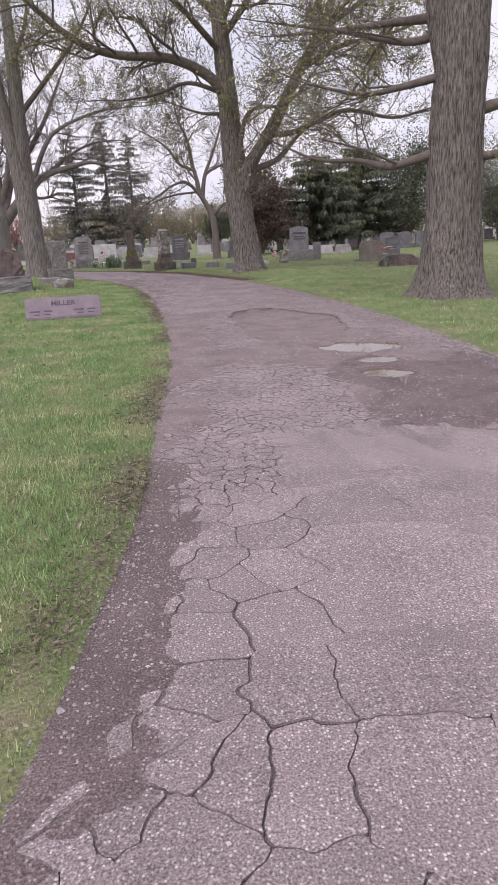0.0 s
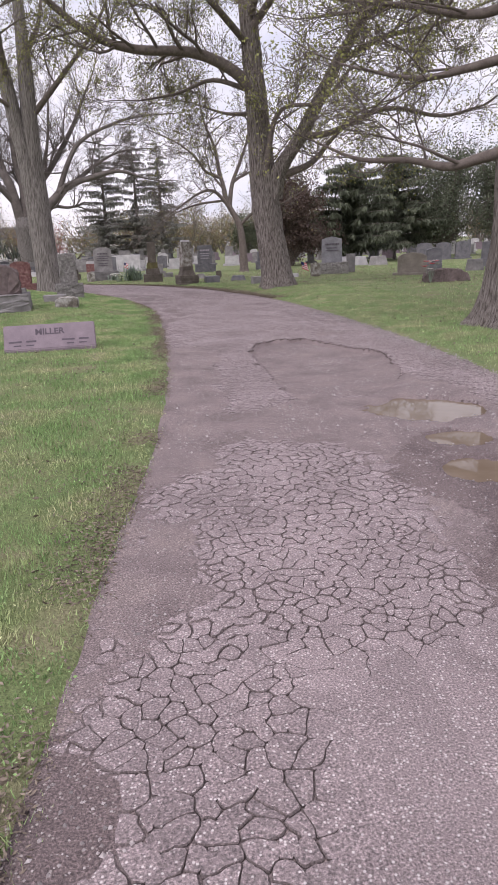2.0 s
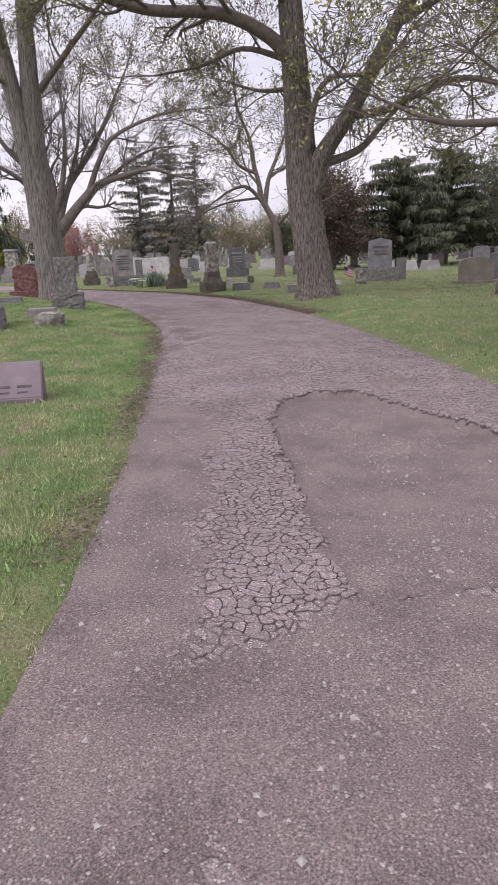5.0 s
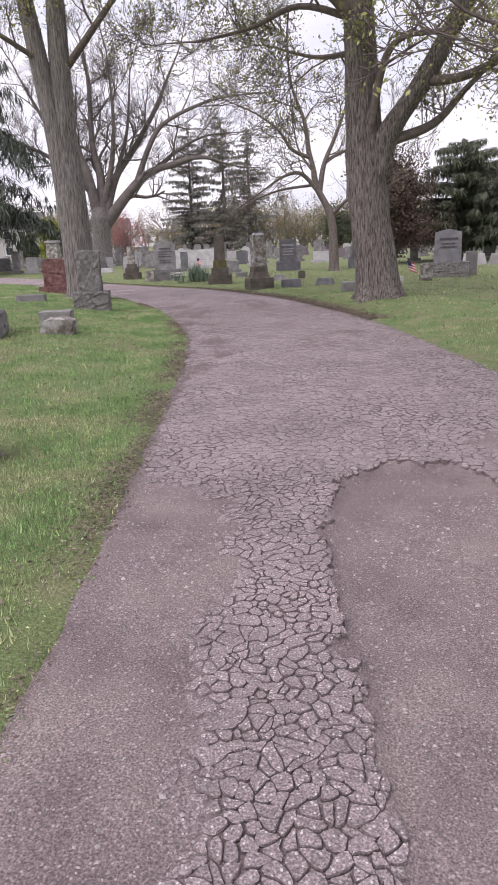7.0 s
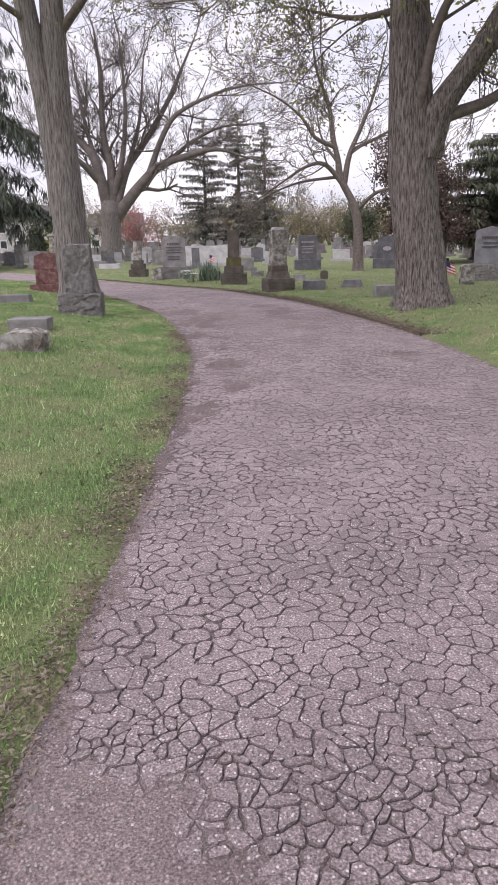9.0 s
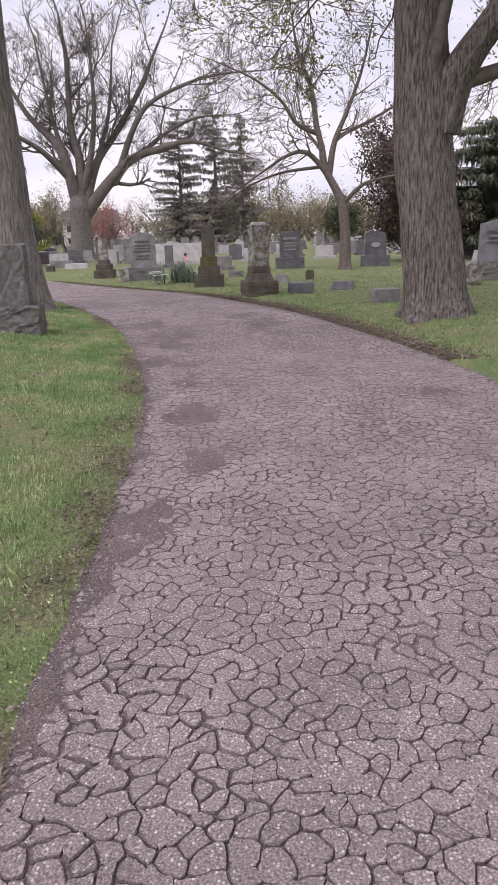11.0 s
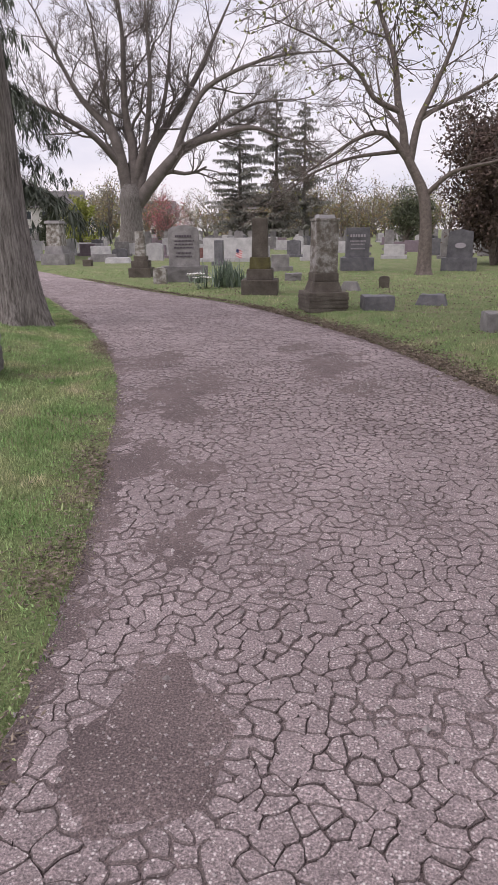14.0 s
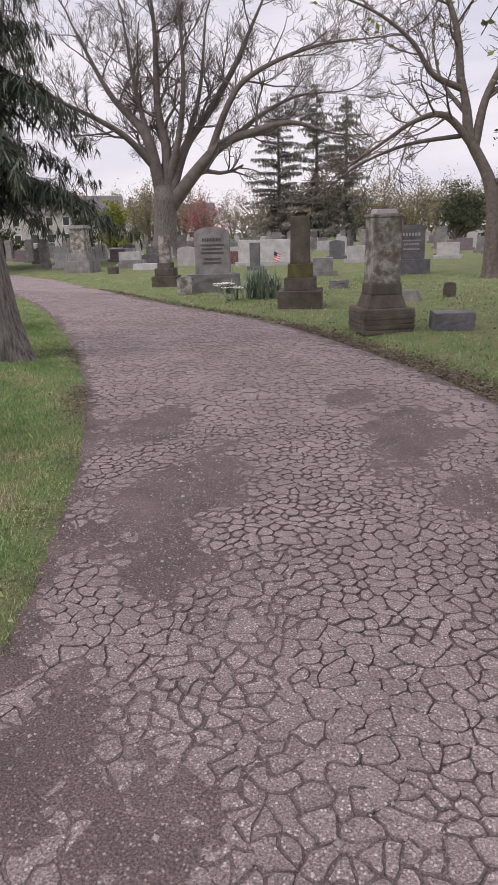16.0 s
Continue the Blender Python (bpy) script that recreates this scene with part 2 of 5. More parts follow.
M_WOOD = surface("pale_wooden_stick", ((0.3, (0.3, 0.22, 0.14)), (0.7, (0.42, 0.33, 0.22))), 20, 80, 0.3, rough=0.8, bump=0)
M_ROOF = surface("grey_shingle_roof", ((0.3, (0.12, 0.11, 0.11)), (0.7, (0.19, 0.18, 0.18))), 2, 20, 0.3, rough=0.9, bump=0)
M_SIDING = surface("pale_house_siding", ((0.3, (0.5, 0.48, 0.46)), (0.7, (0.62, 0.6, 0.58))), 1, 20, 0.2, rough=0.8, bump=0, vary=0.15)
M_PANE = surface("dark_window_pane", ((0.3, (0.05, 0.055, 0.065)), (0.7, (0.09, 0.095, 0.11))), 1, 20, 0.2, rough=0.15, bump=0)
M_WATER = bpy.data.materials.new("muddy_puddle_water")
M_WATER.use_nodes = True
_b = M_WATER.node_tree.nodes["Principled BSDF"]
_n = noise_node(M_WATER.node_tree, None, 3.0)
M_WATER.node_tree.links.new(ramp_node(M_WATER.node_tree, _n.outputs["Fac"], ((0.3, (0.16, 0.12, 0.085)), (0.7, (0.2, 0.155, 0.115)))), _b.inputs["Base Color"])
_b.inputs["Roughness"].default_value, _b.inputs["IOR"].default_value, _b.inputs["Specular IOR Level"].default_value = 0.03, 1.33, 0.5


# ---- mesh helpers ----
def link_mesh(name, verts, faces, material, parent=None, label="", smooth=False):
    me = bpy.data.meshes.new(name)
    me.from_pydata([tuple(v) for v in verts], [], faces)
    me.materials.append(material)
    if smooth:
        me.polygons.foreach_set("use_smooth", [True] * len(me.polygons))
    ob = new(name, me)
    if parent is not None:
        ob.parent = parent
    if label:
        ob["label"] = label
    return ob


def part(name, bm, material, parent=None, label="", smooth=False):
    me = bpy.data.meshes.new(name)
    bmesh.ops.recalc_face_normals(bm, faces=bm.faces)
    bm.to_mesh(me)
    bm.free()
    me.materials.append(material)
    if smooth:
        me.polygons.foreach_set("use_smooth", [True] * len(me.polygons))
    ob = new(name, me)
    if parent is not None:
        ob.parent = parent
    if label:
        ob["label"] = label
    return ob


def tri_soup(name, tris, material, parent=None, label=""):
    """A mesh of loose triangles or quads from an (n, k, 3) array."""
    tris = np.asarray(tris, dtype=np.float32)
    n, k, _ = tris.shape
    me = bpy.data.meshes.new(name)
    me.vertices.add(n * k)
    me.vertices.foreach_set("co", tris.ravel())
    me.loops.add(n * k)
    me.loops.foreach_set("vertex_index", np.arange(n * k, dtype=np.int32))
    me.polygons.add(n)
    me.polygons.foreach_set("loop_start", np.arange(0, n * k, k, dtype=np.int32))
    me.update(calc_edges=True)
    me.validate()
    me.materials.append(material)
    ob = new(name, me)
    if parent is not None:
        ob.parent = parent
    if label:
        ob["label"] = label
    return ob


def sstep(a, b, x):
    t = np.clip((np.asarray(x, float) - a) / (b - a), 0, 1)
    return t * t * (3 - 2 * t)


_rg = np.random.default_rng(3)
_NT = _rg.random((64, 64))


def vnoise(x, y, s=1.0):
    """Smooth value noise on the plane, 0 to 1, tiling far away."""
    x, y = np.asarray(x, float) * s, np.asarray(y, float) * s
    xi, yi = np.floor(x).astype(int), np.floor(y).astype(int)
    fx, fy = x - xi, y - yi
    fx, fy = fx * fx * (3 - 2 * fx), fy * fy * (3 - 2 * fy)
    a, b = _NT[xi % 64, yi % 64], _NT[(xi + 1) % 64, yi % 64]
    c, d = _NT[xi % 64, (yi + 1) % 64], _NT[(xi + 1) % 64, (yi + 1) % 64]
    return (a * (1 - fx) + b * fx) * (1 - fy) + (c * (1 - fx) + d * fx) * fy


# ---- the drive: pairs of points on its left and right edges ----
EDGES = [((-0.9, -9), (3.3, -9)), ((-0.85, 0), (3.2, 0)), ((-0.69, 3.2), (3.15, 4)), ((-0.79, 5.5), (3.1, 6.6)), ((-0.87, 7.8), (3.0, 9.0)), ((-1.06, 10), (2.75, 11.4)),
         ((-1.36, 12.4), (2.5, 13.6)), ((-1.83, 15.3), (2.08, 16.1)), ((-2.24, 17.8), (1.65, 18.4)), ((-2.8, 20.5), (1.1, 20.8)), ((-3.65, 23.1), (0.45, 23.2)), ((-4.7, 25.7), (-0.4, 25.5)),
         ((-6.1, 28.3), (-1.4, 27.9)), ((-8.2, 31.5), (-2.9, 30.6)), ((-11.0, 35.3), (-5.2, 33.8)), ((-14.5, 39.3), (-8.5, 36.9)), ((-18.5, 43), (-13, 41.5)), ((-24, 47.5), (-19.5, 48)), ((-40, 58), (-37, 62)), ((-70, 76), (-67, 80))]


def spline(pts, n):
    p = np.array([2 * np.array(pts[0]) - pts[1], *pts, 2 * np.array(pts[-1]) - pts[-2]], float)
    out = []
    for i in range(1, len(p) - 2):
        for t in np.linspace(0, 1, n, endpoint=False):
            a, b, c, d = p[i - 1:i + 3]
            out.append(0.5 * (2 * b + (c - a) * t + (2 * a - 5 * b + 4 * c - d) * t ** 2 + (3 * b - a - 3 * c + d) * t ** 3))
    out.append(p[-2])
    return np.array(out)


EL, ER = spline([e[0] for e in EDGES], 24), spline([e[1] for e in EDGES], 24)
MID, HALF = (EL + ER) / 2, (ER - EL) / 2


def edge_side(p, line, sign):
    """Signed distance to an edge line, positive outside the drive."""
    i = ((p[:, None] - line[None, ::8]) ** 2).sum(-1).argmin(1) * 8
    win = np.clip(i[:, None] + np.arange(-8, 9)[None], 0, len(line) - 1)
    i = win[np.arange(len(p)), ((p[:, None] - line[win]) ** 2).sum(-1).argmin(1)]
    j = np.clip(i, 1, len(line) - 2)
    t = line[j + 1] - line[j - 1]
    t /= np.linalg.norm(t, axis=1, keepdims=True)
    o = p - line[j]
    return sign * (t[:, 0] * o[:, 1] - t[:, 1] * o[:, 0])


def lateral(x, y):
    """Metres outside the left edge and outside the right edge (negative within the drive)."""
    p = np.stack([np.ravel(x), np.ravel(y)], -1)
    off = np.empty(len(p)), np.empty(len(p))
    for s in range(0, len(p), 4000):
        off[0][s:s + 4000] = edge_side(p[s:s + 4000], EL, 1)
        off[1][s:s + 4000] = edge_side(p[s:s + 4000], ER, -1)
    return off[0].reshape(np.shape(x)), off[1].reshape(np.shape(x))


def ground_z(x, y, dl=None, dr=None):
    x, y = np.asarray(x, float), np.asarray(y, float)
    if dl is None:
        dl, dr = lateral(x, y)
    z = 0.015 + 0.235 * sstep(0.2, 2.6, dl) * sstep(15, 20.5, y) * (1 - sstep(40, 60, y))
    z = z + 0.13 * sstep(0.2, 1.4, dr) * sstep(17, 24, y) * (1 - sstep(27.8, 30.5, y)) + 0.05 * sstep(0.2, 1, dr) * sstep(29, 32, y)
    z = z + 0.03 * (vnoise(x, y, 0.9) - 0.5) * sstep(0, 1, np.maximum(dl, dr))
    return z - 0.3 * sstep(0.0, 0.4, np.minimum(-dl, -dr))


def gz(x, y):
    return float(ground_z(np.array([x]), np.array([y]))[0])


def poly_dist(x, y, poly):
    """Signed distance to a polygon, negative inside."""
    x, y = np.asarray(x, float), np.asarray(y, float)
    d, inside = np.full(x.shape, 1e9), np.zeros(x.shape, bool)
    for (ax, ay), (bx, by) in zip(poly, poly[1:] + poly[:1]):
        ex, ey = bx - ax, by - ay
        t = np.clip(((x - ax) * ex + (y - ay) * ey) / (ex * ex + ey * ey), 0, 1)
        d = np.minimum(d, np.hypot(x - ax - t * ex, y - ay - t * ey))
        cross = ((ay > y) != (by > y)) & (x < ex * (y - ay) / (ey if ey else 1e-9) + ax)
        inside ^= cross
    return np.where(inside, -d, d)


HOLE = [(-0.05, 13.62), (0.28, 14.12), (0.8, 14.1), (1.2, 13.3), (1.8, 12.5), (1.75, 10.6), (1.2, 9.6), (0.45, 9.5), (0.2, 10.6), (0.0, 12.0), (-0.1, 13.0)]
DIRT = [(1.15, 6.6), (1.02, 5.75), (1.12, 5.1), (2.0, 4.95), (3.2, 5.4), (3.0, 7.9), (2.3, 8.6), (2.15, 9.7), (1.8, 10.6), (1.2, 9.6), (0.4, 9.4), (-0.35, 8.75), (-0.6, 8.3), (-0.35, 8.0), (0.2, 8.05), (0.7, 7.9), (1.0, 7.2)]
LANE = [(-1.6, 6.9), (-0.7, 6.95), (-0.38, 7.4), (-0.3, 8.1), (-0.42, 10), (-0.62, 12), (-0.75, 13.2), (-1.25, 13.5), (-1.7, 13.4)]
LANE_NEAR = [(-1.4, 1.3), (-0.65, 1.5), (-0.42, 1.62), (-0.38, 2.1), (-0.36, 3.2), (-0.4, 4.3), (-0.62, 4.55), (-1.4, 4.4)]
LANE_MID = [(-0.86, 5.9), (-0.58, 6.1), (-0.38, 6.4), (-0.28, 5.8), (-0.28, 5.25), (-0.5, 5.1), (-0.82, 5.25)]
PUDDLES = [(1.6, 8.97, 0.5, 0.46, 0.085), (1.66, 7.92, 0.26, 0.2, 0.055), (1.6, 7.15, 0.28, 0.25, 0.06)]
PATCHES = [(-0.42, 5.6, 0.16, 0.35, 0.9), (-2.26, 20.45, 0.26, 0.5, 0.92), (-1.86, 19.1, 0.22, 0.5, 0.62), (-1.98, 18.0, 0.2, 0.5, 0.6), (-3.75, 25.3, 0.45, 1.0, 0.92), (-3.4, 24.4, 0.26, 0.35, 0.9), (-4.5, 26.9, 0.36, 0.8, 0.92),
           (-2.85, 23.0, 0.34, 0.42, 0.66), (-3.3, 23.1, 0.26, 0.5, 0.9), (-2.35, 26.9, 0.4, 1.1, 0.92), (-1.85, 25.8, 0.22, 0.45, 0.9), (-2.95, 28.1, 0.3, 0.4, 0.9), (0.0, 21.3, 0.4, 0.3, 0.6), (1.3, 14.7, 0.4, 0.25, 0.9), (-2.6, 21.9, 0.2, 0.5, 0.62)]


def wander(x, y):
    return 0.10 * (vnoise(x, y, 4.0) - 0.5) + 0.09 * (vnoise(x, y, 11.0) - 0.5)


def pothole(x, y, w):
    return 1 - sstep(-0.035, 0.02, poly_dist(x, y, HOLE) + w)


def road_fields(x, y):
    """Pothole depth, soil cover (0 to 1) of the drive's surface."""
    w = wander(x, y)
    hole = pothole(x, y, w)
    deep = 0.072 * hole * (0.5 + 0.5 * sstep(9.6, 13.2, y))
    soil = np.maximum(hole, 1 - sstep(-0.2, 0.24, poly_dist(x, y, DIRT) + 1.8 * w))
    soil = np.maximum(soil, 1 - sstep(-0.16, 0.2, poly_dist(x, y, LANE) + 1.8 * w))
    soil = np.maximum(soil, 0.95 * (1 - sstep(-0.14, 0.16, poly_dist(x, y, LANE_NEAR) + 1.8 * w)))
    soil = np.maximum(soil, 0.95 * (1 - sstep(-0.1, 0.12, poly_dist(x, y, LANE_MID) + 1.8 * w)))
    for cx, cy, a, b, d in PUDDLES:
        r = np.hypot((x - cx) / a, (y - cy) / b) + 3 * w
        deep = np.maximum(deep, 1.25 * d * (1 - sstep(0.85, 1.12, r)))
        soil = np.maximum(soil, 1 - sstep(1.0, 1.5, r))
    for cx, cy, a, b, most in PATCHES:
        soil = np.maximum(soil, most * (1 - sstep(0.3, 1.4, np.hypot((x - cx) / a, (y - cy) / b) + 5 * w)))
    soil = np.maximum(soil, 0.28 * sstep(0.6, 0.85, vnoise(x + 9, y, 1.3)) * sstep(16, 18, y))
    dl, dr = lateral(x, y)
    soil = np.maximum(soil, 0.92 * (1 - sstep(0.02, 0.2, -dl + 2.2 * w)))
    soil = np.maximum(soil, 0.9 * (1 - sstep(0.02, 0.25, -dr + 2.2 * w)) * sstep(19, 24, y))
    return deep, soil


def road_z(x, y):
    deep, soil = road_fields(x, y)
    return 0.012 * (vnoise(x, y, 1.1) - 0.5) - deep, soil


# ---- ground ----
def steps(fine0, fine1, d, far):
    mid = np.arange(fine0, fine1 + d / 2, d)
    grow = np.cumsum(d * 1.16 ** np.arange(1, 90))
    grow = grow[grow < far]
    return np.concatenate([fine0 - grow[::-1], mid, fine1 + grow])


def grid_mesh(name, X, Y, Z, material):
    r, c = X.shape
    i = np.arange(r * c).reshape(r, c)
    quads = np.stack([i[:-1, :-1], i[:-1, 1:], i[1:, 1:], i[1:, :-1]], -1).reshape(-1, 4)
    ob = link_mesh(name, np.stack([X, Y, Z], -1).reshape(-1, 3).tolist(), quads.tolist(), material, smooth=True)
    return ob


gx, gy = np.meshgrid(steps(-12, 6, 0.12, 2500), steps(-1, 42, 0.14, 2500))
ground = tagged(grid_mesh("ground", gx, gy, ground_z(gx, gy), M_LAWN), "patchy spring lawn of a cemetery, reaching the horizon", "lawn", kind="structure")

# the drive's bed: soil and grit that lies bare where the asphalt is gone
_us = np.linspace(-1.04, 1.04, 84)
_ml = spline([tuple(p) for p in MID[::4]], 16)
_mh = spline([tuple(p) for p in HALF[::4]], 16)
_keep = [0]
for k in range(1, len(_ml)):
    if np.linalg.norm(_ml[k] - _ml[_keep[-1]]) > (0.3 if _ml[k][1] > 34 or _ml[k][1] < 0.5 else 0.05):
        _keep.append(k)
_ml, _mh = _ml[_keep], _mh[_keep]
rx = _ml[:, None, 0] + _us[None] * _mh[:, None, 0]
ry = _ml[:, None, 1] + _us[None] * _mh[:, None, 1]
_z, _soil = road_z(rx, ry)
_edge = sstep(0.97, 1.04, np.abs(_us))[None] * 0.05
rz = _z - 0.0125 * (1 - _soil) - _edge + (0.004 + 0.01 * np.clip(4 * _soil * (1 - _soil), 0, 1)) * (0.6 * vnoise(rx, ry, 8) + 0.4 * vnoise(rx + 4, ry, 17) - 0.5) * sstep(0.05, 0.4, _soil)
road = tagged(grid_mesh("road", rx, ry, rz, M_SOIL), "worn narrow cemetery drive of cracked mauve-grey asphalt", "road", kind="structure")
road.data.materials.append(M_BASE)
road.data.polygons.foreach_set("material_index", [1 if q.center.y > 15.8 or (q.center.y < 4.6 and q.center.x < -0.3) or (4.7 < q.center.y < 7.9 + 0.3 * math.sin(5 * q.center.x) and q.center.x > 1.1 + 0.2 * math.sin(3.3 * q.center.y)) else 0 for q in road.data.polygons])

# puddles
for cx, cy, a, b, d in PUDDLES:
    ang = np.linspace(0, 2 * math.pi, 40, endpoint=False)
    vs = [(cx, cy, -d * 0.42)] + [(cx + 1.6 * a * math.cos(t), cy + 1.6 * b * math.sin(t), -d * 0.42) for t in ang]
    tagged(link_mesh("puddle", vs, [(0, 1 + i, 1 + (i + 1) % 40) for i in range(40)], M_WATER), "shallow muddy brown puddle lying in a pothole", "puddle", group="puddles in the drive")


# ---- stones ----
def block(w, d, h, z0=0.0, taper=1.0, top="flat", bevel=0.015, rough=0.0, seed=0, cuts=0):
    """A stone block on z0: w wide, d deep, h high; taper narrows the top; top: flat, round, peak or hip."""
    bm = bmesh.new()
    hw = w / 2
    if top == "round":
        prof = [(-hw, 0), (hw, 0)] + [(hw * taper * math.cos(t), h - hw * 0.35 + hw * 0.35 * math.sin(t)) for t in np.linspace(0, math.pi, 11)]
    elif top == "peak":
        prof = [(-hw, 0), (hw, 0), (hw * taper, h * 0.9), (0, h), (-hw * taper, h * 0.9)]
    else:
        prof = [(-hw, 0), (hw, 0), (hw * taper, h), (-hw * taper, h)]
    rows = []
    for y in (-d / 2, d / 2):
        rows.append([bm.verts.new((x, y * (1 if z < h * 0.5 or top == "round" else taper), z0 + z)) for x, z in prof])
    n = len(prof)
    bm.faces.new(rows[0])
    bm.faces.new(rows[1][::-1])
    for i in range(n):
        bm.faces.new((rows[0][i], rows[1][i], rows[1][(i + 1) % n], rows[0][(i + 1) % n]))
    if top == "hip":
        f = max(bm.faces, key=lambda q: q.calc_center_median().z)
        bmesh.ops.poke(bm, faces=[f], offset=0.22 * w)
    if bevel:
        bmesh.ops.bevel(bm, geom=[e for e in bm.edges if e.calc_length() > 0.09], offset=bevel, segments=2, affect="EDGES", profile=0.6)
    if rough:
        bmesh.ops.subdivide_edges(bm, edges=[e for e in bm.edges if e.calc_length() > 0.12], cuts=cuts or (8 if rough >= 0.025 else 4), use_grid_fill=True)
        bmesh.ops.triangulate(bm, faces=[f for f in bm.faces if len(f.verts) > 4])
        for v in bm.verts:
            if v.co.z > z0 + 0.01:
                q = v.co * 5 + Vector((seed * 3.1, seed, 0))
                v.co += rough * (noise.noise_vector(q) + 0.7 * noise.noise_vector(q * 2.7) + (0.5 * noise.noise_vector(q * 6.5) if rough >= 0.025 else Vector()))
    return bm


def thing(name, x, y, rz, label, category, group="", z=None, sink=0.02):
    e = new(name)
    e.matrix_world = pose(x, y, (gz(x, y) if z is None else z) - sink, 0, 0, rz)
    e.empty_display_size = 0.2
    return tagged(e, label, category, group)


def headstone(name, x, y, rz, die, base, mat, label, top="flat", taper=1.0, rough=0.0, base_mat=None, base_rough=0.0, group="", seed=0, lines=()):
    """A die of (w, d, h) on a base of (w, d, h), or the die alone; lines of worn writing as (height, width, size)."""
    s = thing(name, x, y, rz, label, "gravestone", group)
    h0 = 0.0
    if base:
        part("base", block(*base, bevel=0.015, rough=base_rough, seed=seed + 5), base_mat or mat, s)
        h0 = base[2] - 0.004
    part("die", block(*die, z0=h0, taper=taper, top=top, rough=rough, seed=seed), mat, s)
    rng = np.random.default_rng(int(abs(x) * 100))
    for up, wide, size in lines:
        bm = bmesh.new()
        at = -wide / 2
        while at < wide / 2:
            w = size * rng.uniform(0.5, 0.9)
            bmesh.ops.create_cube(bm, size=1, matrix=Matrix.Translation((at + w / 2, -die[1] / 2 - rough * 0.6, h0 + up)) @ Matrix.Diagonal((w, 0.03, size, 1)))
            at += w + size * 0.35
        part("inscription", bm, M_PALELETTER if mat in (M_GRANITE_DARK,) else M_LETTER, s, "worn line of unreadable lettering")
    return s


def obelisk(x, y, rz, tiers, mats, label):
    """A stepped shaft monument: tiers of (name, w, h, taper, top, rough)."""
    s = thing("obelisk_monument", x, y, rz, label, "monument", "brown shaft monuments along the drive")
    z = 0.0
    for k, ((nm, w, h, tp, top, rg), m) in enumerate(zip(tiers, mats)):
        part(nm, block(w, w, h, z0=z, taper=tp, top=top, rough=rg, seed=k + int(x * 7), bevel=0.018), m, s)
        z += h - 0.003
    return s


obelisk(-3.06, 32.4, 24, (("plinth", 0.8, 0.075, 1, "flat", 0.01), ("course", 0.81, 0.08, 1, "flat", 0.01), ("course", 0.8, 0.08, 1, "flat", 0.012), ("course", 0.815, 0.08, 1, "flat", 0.01), ("course", 0.8, 0.085, 1, "flat", 0.008), ("step", 0.62, 0.2, 0.8, "flat", 0.0), ("moulding", 0.49, 0.17, 0.98, "flat", 0.0), ("shaft", 0.45, 0.97, 0.96, "flat", 0.004), ("cap_slab", 0.47, 0.05, 1, "flat", 0.008), ("cap", 0.33, 0.07, 0.85, "flat", 0.012)),
        (*[M_BROWNSTONE] * 7, M_LICHEN, M_LICHEN, M_MARBLE), "stepped brown sandstone shaft with pale lichen and a chipped cap")
obelisk(-5.03, 35.7, 8, (("plinth", 0.9, 0.38, 1, "flat", 0.004), ("step", 0.66, 0.26, 0.97, "flat", 0.0), ("mossy_step", 0.51, 0.28, 0.96, "flat", 0.003), ("shaft", 0.4, 0.93, 0.92, "hip", 0.002)),
        (M_BROWNSTONE, M_BROWNSTONE, M_MOSSY, M_BROWNSTONE), "stepped brown sandstone obelisk with a moss-green collar")
obelisk(-10.45, 41.4, 10, (("plinth", 0.78, 0.34, 1, "flat", 0.008), ("step", 0.6, 0.24, 1, "flat", 0.0), ("collar", 0.44, 0.16, 1, "flat", 0.0), ("shaft", 0.34, 0.82, 0.88, "hip", 0.004)),
        (M_BROWNSTONE, M_BROWNSTONE, M_BROWNSTONE, M_LICHEN), "small brown sandstone shaft with a white-stained top")
obelisk(-18.2, 50.0, 5, (("plinth", 1.25, 0.55, 1, "flat", 0.008), ("step", 0.95, 0.35, 0.9, "flat", 0.0), ("shaft", 0.75, 1.05, 0.85, "flat", 0.006), ("cap", 0.8, 0.14, 0.9, "hip", 0.0)),
        (M_GRANITE, M_GRANITE, M_LICHEN, M_GRANITE), "tall weathered grey monument with a capped shaft across the drive")

headstone("headstone", -8.25, 39.5, 14, (0.95, 0.4, 1.22), (1.45, 0.62, 0.5), M_GRANITE, "tall grey granite headstone with a rounded top on a rough base", top="round", base_rough=0.015, lines=((0.9, 0.5, 0.07), (0.76, 0.6, 0.04), (0.66, 0.55, 0.04), (0.56, 0.6, 0.04), (0.4, 0.45, 0.04), (0.3, 0.5, 0.04)))
headstone("footstone", -8.75, 38.6, 10, (0.4, 0.28, 0.5), None, M_LICHEN, "small squat lichen-stained marker beside a grey headstone", top="round")
headstone("headstone", -3.31, 46.1, 10, (0.9, 0.4, 1.12), (1.28, 0.62, 0.52), M_GRANITE_DARK, "dark square granite headstone on a broad base", rough=0.004, lines=((0.82, 0.6, 0.1), (0.62, 0.6, 0.05), (0.5, 0.5, 0.05), (0.34, 0.55, 0.05)))
headstone("headstone", 0.54, 46.1, -4, (0.95, 0.4, 1.05), (1.3, 0.62, 0.5), M_GRANITE_DARK, "dark granite headstone before a bronze shrub", top="peak", taper=0.94)
headstone("headstone", 3.58, 35.9, -6, (0.98, 0.45, 1.2), (1.55, 0.72, 0.55), M_BLUE, "blue-grey granite headstone on a rock-faced base", rough=0.006, base_rough=0.03, top="peak", taper=0.96, base_mat=M_ROCK, lines=((0.85, 0.6, 0.07), (0.68, 0.5, 0.04), (0.56, 0.55, 0.04)))
